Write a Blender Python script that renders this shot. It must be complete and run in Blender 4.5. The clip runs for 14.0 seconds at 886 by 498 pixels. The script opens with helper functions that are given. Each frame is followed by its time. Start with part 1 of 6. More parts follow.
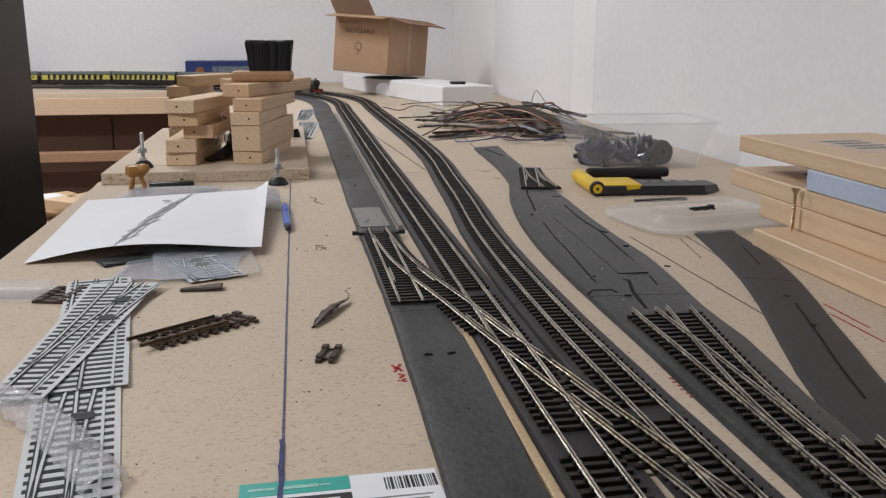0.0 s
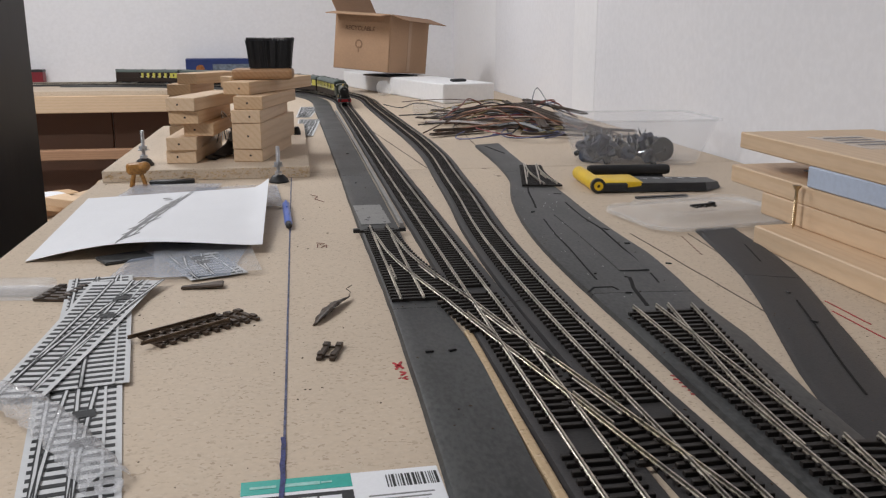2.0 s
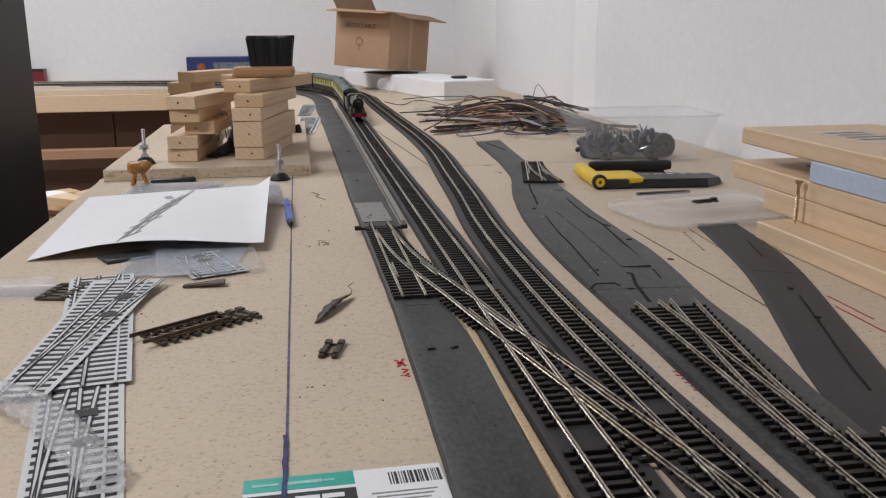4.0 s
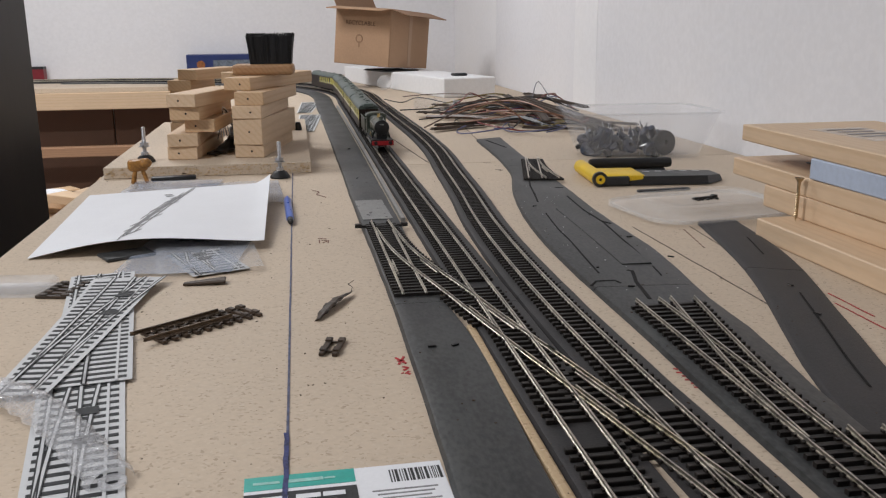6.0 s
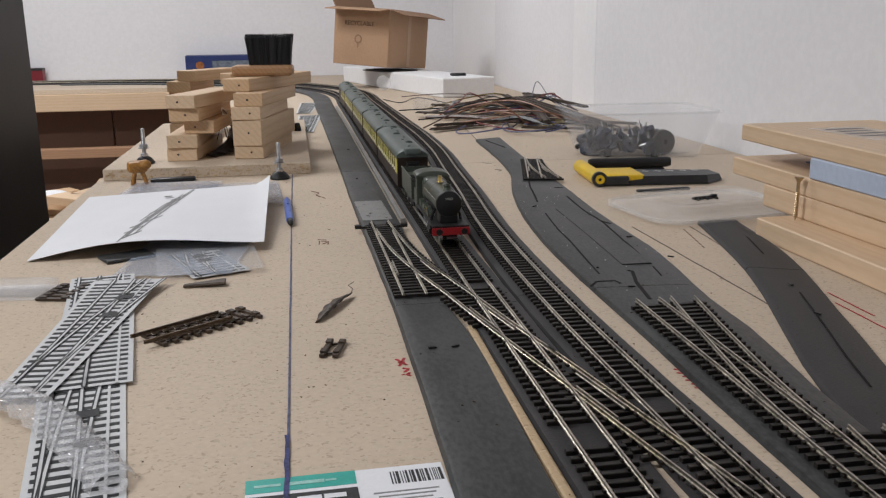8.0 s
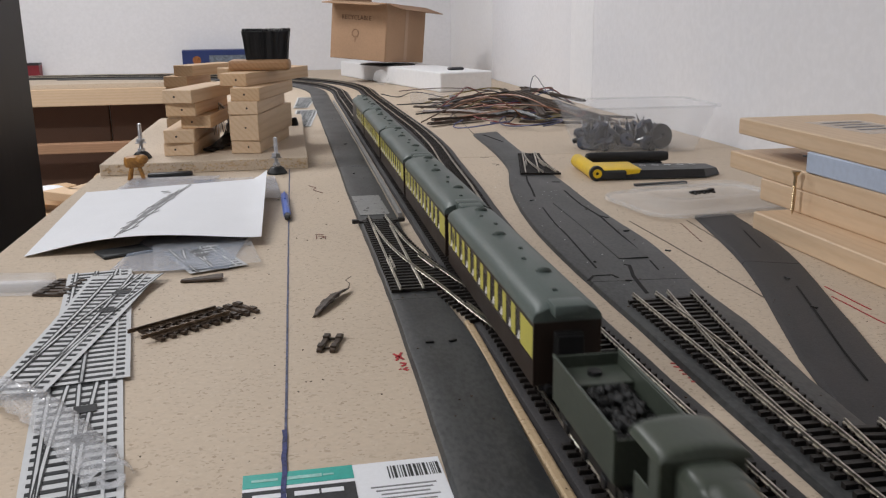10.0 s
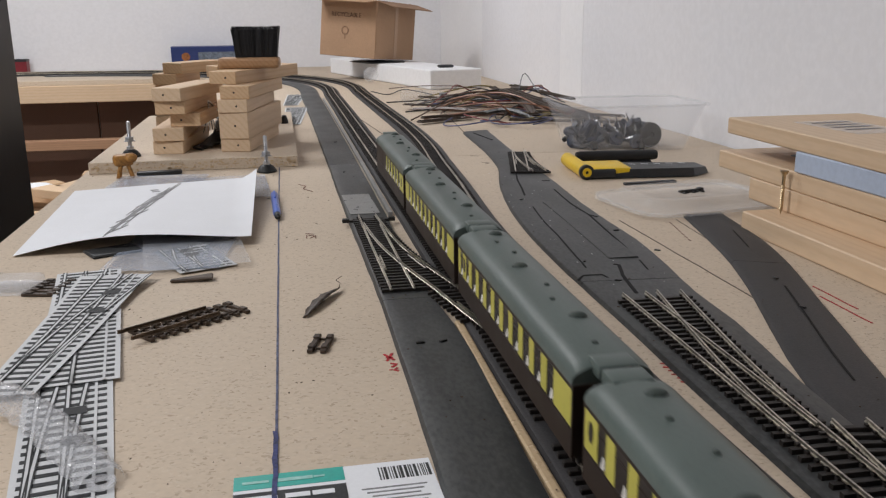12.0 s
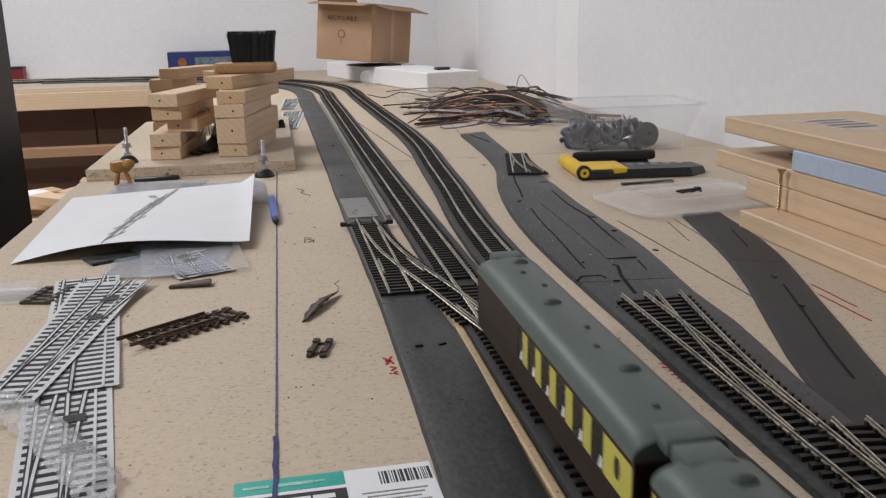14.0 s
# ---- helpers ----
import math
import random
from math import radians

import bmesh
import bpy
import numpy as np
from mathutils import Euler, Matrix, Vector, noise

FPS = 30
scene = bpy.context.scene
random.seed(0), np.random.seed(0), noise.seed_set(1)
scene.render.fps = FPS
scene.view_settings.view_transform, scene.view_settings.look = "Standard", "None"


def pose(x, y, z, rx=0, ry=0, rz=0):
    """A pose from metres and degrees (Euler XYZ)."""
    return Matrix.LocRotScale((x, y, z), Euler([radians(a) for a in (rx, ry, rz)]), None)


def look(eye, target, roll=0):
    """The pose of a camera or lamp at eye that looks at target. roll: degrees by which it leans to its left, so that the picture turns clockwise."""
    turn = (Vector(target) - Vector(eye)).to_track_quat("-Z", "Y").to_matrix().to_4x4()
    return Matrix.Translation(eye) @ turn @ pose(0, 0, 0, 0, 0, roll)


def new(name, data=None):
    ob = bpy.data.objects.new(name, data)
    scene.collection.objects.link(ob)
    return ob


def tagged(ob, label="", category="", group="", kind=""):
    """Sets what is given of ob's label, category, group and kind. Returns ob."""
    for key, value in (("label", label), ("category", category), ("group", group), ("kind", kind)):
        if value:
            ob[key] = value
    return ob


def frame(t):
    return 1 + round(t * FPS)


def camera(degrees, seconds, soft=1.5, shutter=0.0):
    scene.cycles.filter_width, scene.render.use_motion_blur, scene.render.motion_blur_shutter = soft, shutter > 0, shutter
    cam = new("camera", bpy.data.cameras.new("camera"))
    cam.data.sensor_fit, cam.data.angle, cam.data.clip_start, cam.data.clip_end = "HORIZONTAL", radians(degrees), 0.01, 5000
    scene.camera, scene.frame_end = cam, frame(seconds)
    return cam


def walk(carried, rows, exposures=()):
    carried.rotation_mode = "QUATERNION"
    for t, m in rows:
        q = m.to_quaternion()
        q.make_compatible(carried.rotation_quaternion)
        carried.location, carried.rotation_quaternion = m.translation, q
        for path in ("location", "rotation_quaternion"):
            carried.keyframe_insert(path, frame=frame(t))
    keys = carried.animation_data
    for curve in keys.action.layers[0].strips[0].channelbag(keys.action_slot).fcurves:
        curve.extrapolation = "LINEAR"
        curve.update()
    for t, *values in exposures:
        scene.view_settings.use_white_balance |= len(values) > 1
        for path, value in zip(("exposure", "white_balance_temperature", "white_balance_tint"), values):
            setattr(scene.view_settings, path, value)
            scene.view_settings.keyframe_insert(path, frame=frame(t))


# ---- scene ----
cam = camera(52.77, 14.0, soft=1.25, shutter=0.4)
walk(cam, [
    (0.0, pose(0.0000, 0.0000, 0.2040, 76.443, -0.000, -9.400)),
    (0.5, pose(-0.0002, -0.0001, 0.2041, 76.346, -0.007, -9.379)),
    (1.0, pose(-0.0003, 0.0001, 0.2042, 76.287, -0.016, -9.375)),
    (1.5, pose(-0.0002, 0.0005, 0.2039, 76.270, 0.041, -9.386)),
    (2.0, pose(-0.0002, 0.0003, 0.2039, 76.284, 0.090, -9.375)),
    (2.5, pose(-0.0002, 0.0002, 0.2040, 76.271, 0.146, -9.349)),
    (3.0, pose(-0.0001, 0.0010, 0.2035, 76.182, 0.281, -9.349)),
    (5.5, pose(0.0002, 0.0012, 0.2034, 76.043, 0.454, -9.333)),
    (6.0, pose(-0.0000, 0.0011, 0.2037, 75.939, 0.484, -9.338)),
    (6.5, pose(-0.0001, 0.0012, 0.2036, 75.874, 0.538, -9.328)),
    (7.0, pose(0.0001, 0.0013, 0.2038, 75.859, 0.581, -9.316)),
    (7.5, pose(0.0001, 0.0013, 0.2043, 75.867, 0.618, -9.336)),
    (8.0, pose(-0.0002, 0.0013, 0.2047, 75.919, 0.684, -9.410)),
    (10.5, pose(0.0004, 0.0011, 0.2049, 75.454, 0.784, -9.639)),
    (11.0, pose(-0.0002, 0.0012, 0.2066, 75.390, 0.731, -9.814)),
    (11.5, pose(-0.0002, 0.0013, 0.2073, 75.362, 0.644, -9.995)),
    (12.0, pose(-0.0001, 0.0009, 0.2075, 75.340, 0.604, -10.206)),
    (12.5, pose(0.0000, 0.0009, 0.2077, 75.284, 0.740, -10.383)),
    (13.0, pose(0.0002, 0.0010, 0.2078, 75.289, 0.911, -10.460)),
    (13.5, pose(0.0006, 0.0009, 0.2078, 75.372, 1.112, -10.461)),
    (14.0, pose(0.0005, 0.0011, 0.2078, 75.473, 1.258, -10.447)),
])

# ---- world and light ----
world = bpy.data.worlds.new("world")
scene.world = world
world.use_nodes = True
world.node_tree.nodes["Background"].inputs[0].default_value = (0.75, 0.8, 0.9, 1)
world.node_tree.nodes["Background"].inputs[1].default_value = 0.05


def area_lamp(name, at, target, sx, sy, power, colour):
    data = bpy.data.lights.new(name, "AREA")
    data.shape, data.size, data.size_y, data.energy, data.color = "RECTANGLE", sx, sy, power, colour
    ob = new(name, data)
    ob.matrix_world = look(at, target)
    return ob


# ceiling battens of the room: one over the layout, one behind the camera
area_lamp("ceiling_lamp_light", (-0.85, 2.45, 1.36), (-0.85, 2.45, 0), 1.2, 0.16, 30, (0.97, 0.975, 1.0))
area_lamp("ceiling_lamp_light", (-1.35, 0.30, 1.36), (-1.35, 0.30, 0), 1.2, 0.16, 33, (0.97, 0.975, 1.0))
scene.view_settings.exposure = -0.06


# ---- materials ----
def material(name, base, rough=0.6, metal=0.0, vary=0.12, scale=40.0, fine=400.0, bump=0.15, tint=None, rand=0.0, alpha=1.0,
             transmission=0.0, ior=1.45, stretch=(1, 1, 1), gloss_vary=0.1, dist=0.0005, sheen=0.0):
    m = bpy.data.materials.new(name)
    m.use_nodes = True
    nt = m.node_tree
    n, l = nt.nodes, nt.links
    b = n["Principled BSDF"]
    b.inputs["Roughness"].default_value, b.inputs["Metallic"].default_value = rough, metal
    b.inputs["Transmission Weight"].default_value, b.inputs["IOR"].default_value, b.inputs["Alpha"].default_value = transmission, ior, alpha
    b.inputs["Sheen Weight"].default_value = sheen
    tc = n.new("ShaderNodeTexCoord")
    mp = n.new("ShaderNodeMapping")
    mp.inputs["Scale"].default_value = stretch
    l.new(tc.outputs["Object"], mp.inputs["Vector"])
    big, small = n.new("ShaderNodeTexNoise"), n.new("ShaderNodeTexNoise")
    big.inputs["Scale"].default_value, small.inputs["Scale"].default_value = scale, fine
    big.inputs["Detail"].default_value, small.inputs["Detail"].default_value = 4, 3
    for t in (big, small):
        l.new(mp.outputs[0], t.inputs["Vector"])
    ramp = n.new("ShaderNodeValToRGB")
    c2 = tint or tuple(c * (1 - 2 * vary) for c in base)
    ramp.color_ramp.elements[0].color, ramp.color_ramp.elements[1].color = (*c2, 1), (*base, 1)
    ramp.color_ramp.elements[0].position, ramp.color_ramp.elements[1].position = 0.40, 0.59
    add = n.new("ShaderNodeMath")
    add.operation = "MULTIPLY_ADD"
    add.inputs[1].default_value = 0.5
    half = n.new("ShaderNodeMath")
    half.operation = "MULTIPLY"
    half.inputs[1].default_value = 0.5
    l.new(small.outputs["Fac"], half.inputs[0])
    l.new(big.outputs["Fac"], add.inputs[0])
    l.new(half.outputs[0], add.inputs[2])
    l.new(add.outputs[0], ramp.inputs[0])
    out = ramp.outputs[0]
    if rand:
        info = n.new("ShaderNodeObjectInfo")
        hsv = n.new("ShaderNodeHueSaturation")
        mr = n.new("ShaderNodeMapRange")
        mr.inputs["To Min"].default_value, mr.inputs["To Max"].default_value = 1 - rand, 1 + rand
        l.new(info.outputs["Random"], mr.inputs["Value"])
        l.new(mr.outputs[0], hsv.inputs["Value"])
        l.new(out, hsv.inputs["Color"])
        out = hsv.outputs[0]
    l.new(out, b.inputs["Base Color"])
    if gloss_vary:
        g = n.new("ShaderNodeMapRange")
        g.inputs["To Min"].default_value, g.inputs["To Max"].default_value = max(0.02, rough - gloss_vary), min(1, rough + gloss_vary)
        l.new(big.outputs["Fac"], g.inputs["Value"])
        l.new(g.outputs[0], b.inputs["Roughness"])
    if bump:
        bm = n.new("ShaderNodeBump")
        bm.inputs["Strength"].default_value, bm.inputs["Distance"].default_value = bump, dist
        l.new(small.outputs["Fac"], bm.inputs["Height"])
        l.new(bm.outputs[0], b.inputs["Normal"])
    return m


def chipboard(name, base, dark, pale):
    """Pressed wood flakes: voronoi flakes, stretched, over a broad stain."""
    m = material(name, base, 0.62, vary=0.08, scale=5, fine=260, bump=0.12)
    nt = m.node_tree
    n, l = nt.nodes, nt.links
    b = n["Principled BSDF"]
    old = b.inputs["Base Color"].links[0].from_socket
    tc = n.new("ShaderNodeTexCoord")
    mp = n.new("ShaderNodeMapping")
    mp.inputs["Scale"].default_value = (560, 700, 600)
    warp = n.new("ShaderNodeTexNoise")
    warp.inputs["Scale"].default_value = 160
    mixv = n.new("ShaderNodeMixRGB")
    mixv.blend_type, mixv.inputs[0].default_value = "ADD", 0.006
    l.new(tc.outputs["Object"], warp.inputs["Vector"])
    l.new(tc.outputs["Object"], mixv.inputs[1])
    l.new(warp.outputs["Color"], mixv.inputs[2])
    l.new(mixv.outputs[0], mp.inputs["Vector"])
    v = n.new("ShaderNodeTexVoronoi")
    v.inputs["Scale"].default_value = 1.0
    l.new(mp.outputs[0], v.inputs["Vector"])
    sep = n.new("ShaderNodeSeparateColor")
    l.new(v.outputs["Color"], sep.inputs[0])
    r1 = n.new("ShaderNodeValToRGB")
    e = r1.color_ramp.elements
    e[0].position, e[0].color = 0.0, (*dark, 1)
    e[1].position, e[1].color = 1.0, (*pale, 1)
    a = e.new(0.05)
    a.color = (*(0.5 * (p + q) for p, q in zip(dark, base)), 1)
    a = e.new(0.16)
    a.color = (*base, 1)
    a = e.new(0.85)
    a.color = (*base, 1)
    l.new(sep.outputs[0], r1.inputs[0])
    mix = n.new("ShaderNodeMixRGB")
    mix.inputs[0].default_value = 0.55
    l.new(old, mix.inputs[1])
    l.new(r1.outputs[0], mix.inputs[2])
    l.new(mix.outputs[0], b.inputs["Base Color"])
    return m


def wood(name, base, dark, rand=0.08, rings=55.0, rough=0.5):
    """Planed pine: growth rings as stretched bands along local y."""
    m = material(name, base, rough, vary=0.06, scale=12, fine=300, bump=0.1, rand=rand, stretch=(1, 0.15, 1))
    nt = m.node_tree
    n, l = nt.nodes, nt.links
    b = n["Principled BSDF"]
    old = b.inputs["Base Color"].links[0].from_socket
    tc = n.new("ShaderNodeTexCoord")
    info = n.new("ShaderNodeObjectInfo")
    mp = n.new("ShaderNodeMapping")
    mp.inputs["Scale"].default_value = (1, 0.1, 1)
    off = n.new("ShaderNodeVectorMath")
    off.operation = "SCALE"
    comb = n.new("ShaderNodeCombineXYZ")
    l.new(info.outputs["Random"], comb.inputs[0])
    l.new(info.outputs["Random"], comb.inputs[2])
    add = n.new("ShaderNodeVectorMath")
    l.new(tc.outputs["Object"], add.inputs[0])
    l.new(comb.outputs[0], add.inputs[1])
    l.new(add.outputs[0], mp.inputs["Vector"])
    w = n.new("ShaderNodeTexWave")
    w.wave_type, w.rings_direction = "RINGS", "Y"
    w.inputs["Scale"].default_value, w.inputs["Distortion"].default_value = rings, 5
    w.inputs["Detail"].default_value, w.inputs["Detail Scale"].default_value = 2, 0.6
    l.new(mp.outputs[0], w.inputs["Vector"])
    ramp = n.new("ShaderNodeValToRGB")
    ramp.color_ramp.elements[0].color, ramp.color_ramp.elements[1].color = (*dark, 1), (*base, 1)
    ramp.color_ramp.elements[1].position = 0.55
    l.new(w.outputs["Fac"], ramp.inputs[0])
    mix = n.new("ShaderNodeMixRGB")
    mix.inputs[0].default_value = 0.35
    l.new(old, mix.inputs[1])
    l.new(ramp.outputs[0], mix.inputs[2])
    l.new(mix.outputs[0], b.inputs["Base Color"])
    return m


CHIP = chipboard("chipboard", (0.575, 0.47, 0.36), (0.27, 0.19, 0.125), (0.62, 0.53, 0.43))
CHIP_EDGE = chipboard("chipboard_edge", (0.52, 0.38, 0.23), (0.22, 0.13, 0.07), (0.66, 0.52, 0.36))
PLASTER = material("plaster_wall", (0.84, 0.835, 0.86), 0.85, vary=0.025, scale=1.6, fine=90, bump=0.05)
JOINT = material("joint_compound", (0.90, 0.895, 0.91), 0.8, vary=0.02, scale=5, fine=60, bump=0.05)
CEILING = material("ceiling_paint", (0.8, 0.8, 0.8), 0.9, vary=0.02, scale=2, fine=80, bump=0.03)
FLOOR_M = material("concrete_floor", (0.28, 0.26, 0.24), 0.7, vary=0.15, scale=4, fine=90, bump=0.1)
FOAM = material("foam_underlay", (0.046, 0.048, 0.048), 0.5, vary=0.16, scale=22, fine=420, bump=0.18, tint=(0.012, 0.013, 0.014), sheen=0.07, gloss_vary=0.2, stretch=(1, 0.45, 1))
FOAM_WARM = material("foam_underlay_brown", (0.032, 0.029, 0.030), 0.62, vary=0.14, scale=22, fine=700, bump=0.22, tint=(0.016, 0.015, 0.016), sheen=0.05)
SLEEPER = material("sleeper_plastic", (0.018, 0.014, 0.012), 0.5, vary=0.15, scale=200, fine=1500, bump=0.2, rand=0.25)
RAIL = material("nickel_silver_rail", (0.70, 0.65, 0.56), 0.36, 1.0, vary=0.25, scale=60, fine=500, bump=0.12, gloss_vary=0.18)
PINE = wood("planed_pine", (0.64, 0.44, 0.265), (0.52, 0.31, 0.16))
PINE_PALE = wood("pale_pine", (0.68, 0.50, 0.335), (0.58, 0.39, 0.23), rings=40)


# ---- building helpers ----
def bm_box(sx, sy, sz, at=(0, 0, 0), bev=0.0, bm=None, rot=None, seg=1):
    """A box standing on at (its base centre), with bevelled edges."""
    b2 = bmesh.new()
    bmesh.ops.create_cube(b2, size=1)
    bmesh.ops.scale(b2, vec=(sx, sy, sz), verts=b2.verts)
    if bev:
        bmesh.ops.bevel(b2, geom=list(b2.edges), offset=bev, segments=seg, affect="EDGES", profile=0.5)
    m = Matrix.Translation(Vector(at) + Vector((0, 0, sz / 2)))
    if rot is not None:
        m = Matrix.Translation(at) @ rot @ Matrix.Translation((0, 0, sz / 2))
    bmesh.ops.transform(b2, matrix=m, verts=b2.verts)
    return merged(bm, b2)


def merged(bm, b2):
    if bm is None:
        return b2
    me = bpy.data.meshes.new("tmp")
    b2.to_mesh(me)
    bm.from_mesh(me)
    bpy.data.meshes.remove(me)
    b2.free()
    return bm


def bm_cyl(r1, r2, h, m=None, seg=20, bm=None, caps=True):
    """A cylinder or cone from z 0 to h, placed by m."""
    b2 = bmesh.new()
    bmesh.ops.create_cone(b2, cap_ends=caps, segments=seg, radius1=r1, radius2=r2, depth=h)
    bmesh.ops.translate(b2, vec=(0, 0, h / 2), verts=b2.verts)
    if m is not None:
        bmesh.ops.transform(b2, matrix=m, verts=b2.verts)
    return merged(bm, b2)


def bm_ball(r, at, scale=(1, 1, 1), bm=None, u=16, v=10):
    b2 = bmesh.new()
    bmesh.ops.create_uvsphere(b2, u_segments=u, v_segments=v, radius=r)
    bmesh.ops.scale(b2, vec=scale, verts=b2.verts)
    bmesh.ops.translate(b2, vec=at, verts=b2.verts)
    return merged(bm, b2)


def bm_lathe(profile, seg=32, bm=None, m=None):
    """Revolves (radius, z) pairs about z."""
    b2 = bmesh.new()
    rings = []
    for r, z in profile:
        rings.append([b2.verts.new((r * math.cos(2 * math.pi * i / seg), r * math.sin(2 * math.pi * i / seg), z)) for i in range(seg)])
    for a, c in zip(rings, rings[1:]):
        for i in range(seg):
            b2.faces.new((a[i], a[(i + 1) % seg], c[(i + 1) % seg], c[i]))
    bmesh.ops.remove_doubles(b2, verts=b2.verts, dist=1e-6)
    if m is not None:
        bmesh.ops.transform(b2, matrix=m, verts=b2.verts)
    return merged(bm, b2)


def bm_sweep(points, section, bm=None, closed=True, caps=True):
    """Sweeps a section of (across, up) pairs along points; across is level, to the right of travel."""
    b2 = bmesh.new()
    pts = [Vector(p) for p in points]
    rings = []
    for i, p in enumerate(pts):
        d = (pts[min(i + 1, len(pts) - 1)] - pts[max(i - 1, 0)])
        d.z = 0
        d.normalize()
        right = Vector((d.y, -d.x, 0))
        rings.append([b2.verts.new(p + right * a + Vector((0, 0, u))) for a, u in section])
    k = len(section)
    for a, c in zip(rings, rings[1:]):
        for i in range(k if closed else k - 1):
            b2.faces.new((a[i], a[(i + 1) % k], c[(i + 1) % k], c[i]))
    if caps and closed:
        b2.faces.new(rings[0][::-1])
        b2.faces.new(rings[-1])
    bmesh.ops.recalc_face_normals(b2, faces=b2.faces)
    return merged(bm, b2)


def bm_tube(points, r, seg=6, bm=None):
    """A round wire through points in space."""
    b2 = bmesh.new()
    pts = [Vector(p) for p in points]
    rings = []
    for i, p in enumerate(pts):
        d = (pts[min(i + 1, len(pts) - 1)] - pts[max(i - 1, 0)]).normalized()
        a = d.cross(Vector((0, 0, 1)))
        a = a.normalized() if a.length > 1e-4 else Vector((1, 0, 0))
        c = a.cross(d)
        rings.append([b2.verts.new(p + r * (a * math.cos(2 * math.pi * j / seg) + c * math.sin(2 * math.pi * j / seg))) for j in range(seg)])
    for a, c in zip(rings, rings[1:]):
        for i in range(seg):
            b2.faces.new((a[i], a[(i + 1) % seg], c[(i + 1) % seg], c[i]))
    b2.faces.new(rings[0][::-1])
    b2.faces.new(rings[-1])
    bmesh.ops.recalc_face_normals(b2, faces=b2.faces)
    return merged(bm, b2)


def link_mesh(name, bm, mat, smooth=False):
    me = bpy.data.meshes.new(name)
    bm.to_mesh(me)
    bm.free()
    for m in (mat if isinstance(mat, (list, tuple)) else [mat]):
        me.materials.append(m)
    if smooth:
        for p in me.polygons:
            p.use_smooth = True
        me.set_sharp_from_angle(angle=radians(40))
    return new(name, me)


def thing(name, label, category, at=None, group="", kind="", bm=None, mat=None, smooth=False):
    """A top-level thing: an Empty that parents its parts, or one mesh."""
    ob = link_mesh(name, bm, mat, smooth) if bm else new(name)
    if at is not None:
        ob.matrix_world = at
    return tagged(ob, label, category, group, kind)


def part(name, bm, mat, parent, label="", smooth=False, at=None, kind=""):
    ob = link_mesh(name, bm, mat, smooth)
    ob.parent = parent
    if at is not None:
        ob.matrix_basis = at
    return tagged(ob, label, kind=kind)


def spline(ctrl, step=0.01):
    """A smooth way through control points (any dimension), sampled about every step."""
    P = [np.array(p, float) for p in ctrl]
    h = [max(np.linalg.norm(b - a), 1e-9) for a, b in zip(P, P[1:])]
    slope = [(b - a) / k for a, b, k in zip(P, P[1:], h)]
    T = [slope[0]] + [(slope[i - 1] * h[i] + slope[i] * h[i - 1]) / (h[i - 1] + h[i]) for i in range(1, len(slope))] + [slope[-1]]
    out = []
    for i in range(len(h)):
        k = max(1, int(h[i] / step))
        for j in range(k):
            u = j / k
            out.append((2 * u ** 3 - 3 * u ** 2 + 1) * P[i] + (u ** 3 - 2 * u ** 2 + u) * h[i] * T[i]
                       + (3 * u ** 2 - 2 * u ** 3) * P[i + 1] + (u ** 3 - u ** 2) * h[i] * T[i + 1])
    out.append(P[-1])
    return out


def resample(pts, step):
    """Points and headings at even steps along a way in the plane."""
    pts = [np.array(p[:2], float) for p in pts]
    seg = [np.linalg.norm(b - a) for a, b in zip(pts, pts[1:])]
    cum = np.concatenate([[0], np.cumsum(seg)])
    res = []
    for s in np.arange(step / 2, cum[-1], step):
        i = min(int(np.searchsorted(cum, s)) - 1, len(seg) - 1)
        i = max(i, 0)
        u = (s - cum[i]) / max(seg[i], 1e-9)
        d = (pts[i + 1] - pts[i]) / max(seg[i], 1e-9)
        res.append((pts[i] * (1 - u) + pts[i + 1] * u, math.atan2(d[1], d[0])))
    return res


# ---- setting: room and baseboards ----
WALL_X, WALL_Y, LEFT_X, BACK_Y, FLOOR_Z, CEIL_Z = 0.70, 3.95, -3.2, -2.4, -0.95, 1.45


def slab(name, x0, x1, y0, y1, z0, z1, mat, bev=0.0, kind="structure", label="", category=""):
    bm = bm_box(x1 - x0, y1 - y0, z1 - z0, (0, 0, 0), bev)
    return thing(name, label, category, pose((x0 + x1) / 2, (y0 + y1) / 2, z0), kind=kind, bm=bm, mat=mat)


slab("wall_north", LEFT_X - 0.1, WALL_X + 0.1, WALL_Y, WALL_Y + 0.1, FLOOR_Z, CEIL_Z, PLASTER, label="plain white plastered end wall", category="wall")
slab("wall_east", WALL_X, WALL_X + 0.1, BACK_Y, WALL_Y, FLOOR_Z, CEIL_Z, PLASTER, label="off-white plasterboard wall with taped joints", category="wall")
slab("wall_west", LEFT_X - 0.1, LEFT_X, BACK_Y, WALL_Y, FLOOR_Z, CEIL_Z, PLASTER, label="plain white plastered wall", category="wall")
slab("wall_south", LEFT_X - 0.1, WALL_X + 0.1, BACK_Y - 0.1, BACK_Y, FLOOR_Z, CEIL_Z, PLASTER, label="plain white plastered wall", category="wall")
slab("floor", LEFT_X, WALL_X, BACK_Y, WALL_Y, FLOOR_Z - 0.1, FLOOR_Z, FLOOR_M, label="bare grey concrete floor", category="floor")
slab("ceiling", LEFT_X - 0.1, WALL_X + 0.1, BACK_Y - 0.1, WALL_Y + 0.1, CEIL_Z, CEIL_Z + 0.1, CEILING, label="white painted ceiling", category="ceiling")
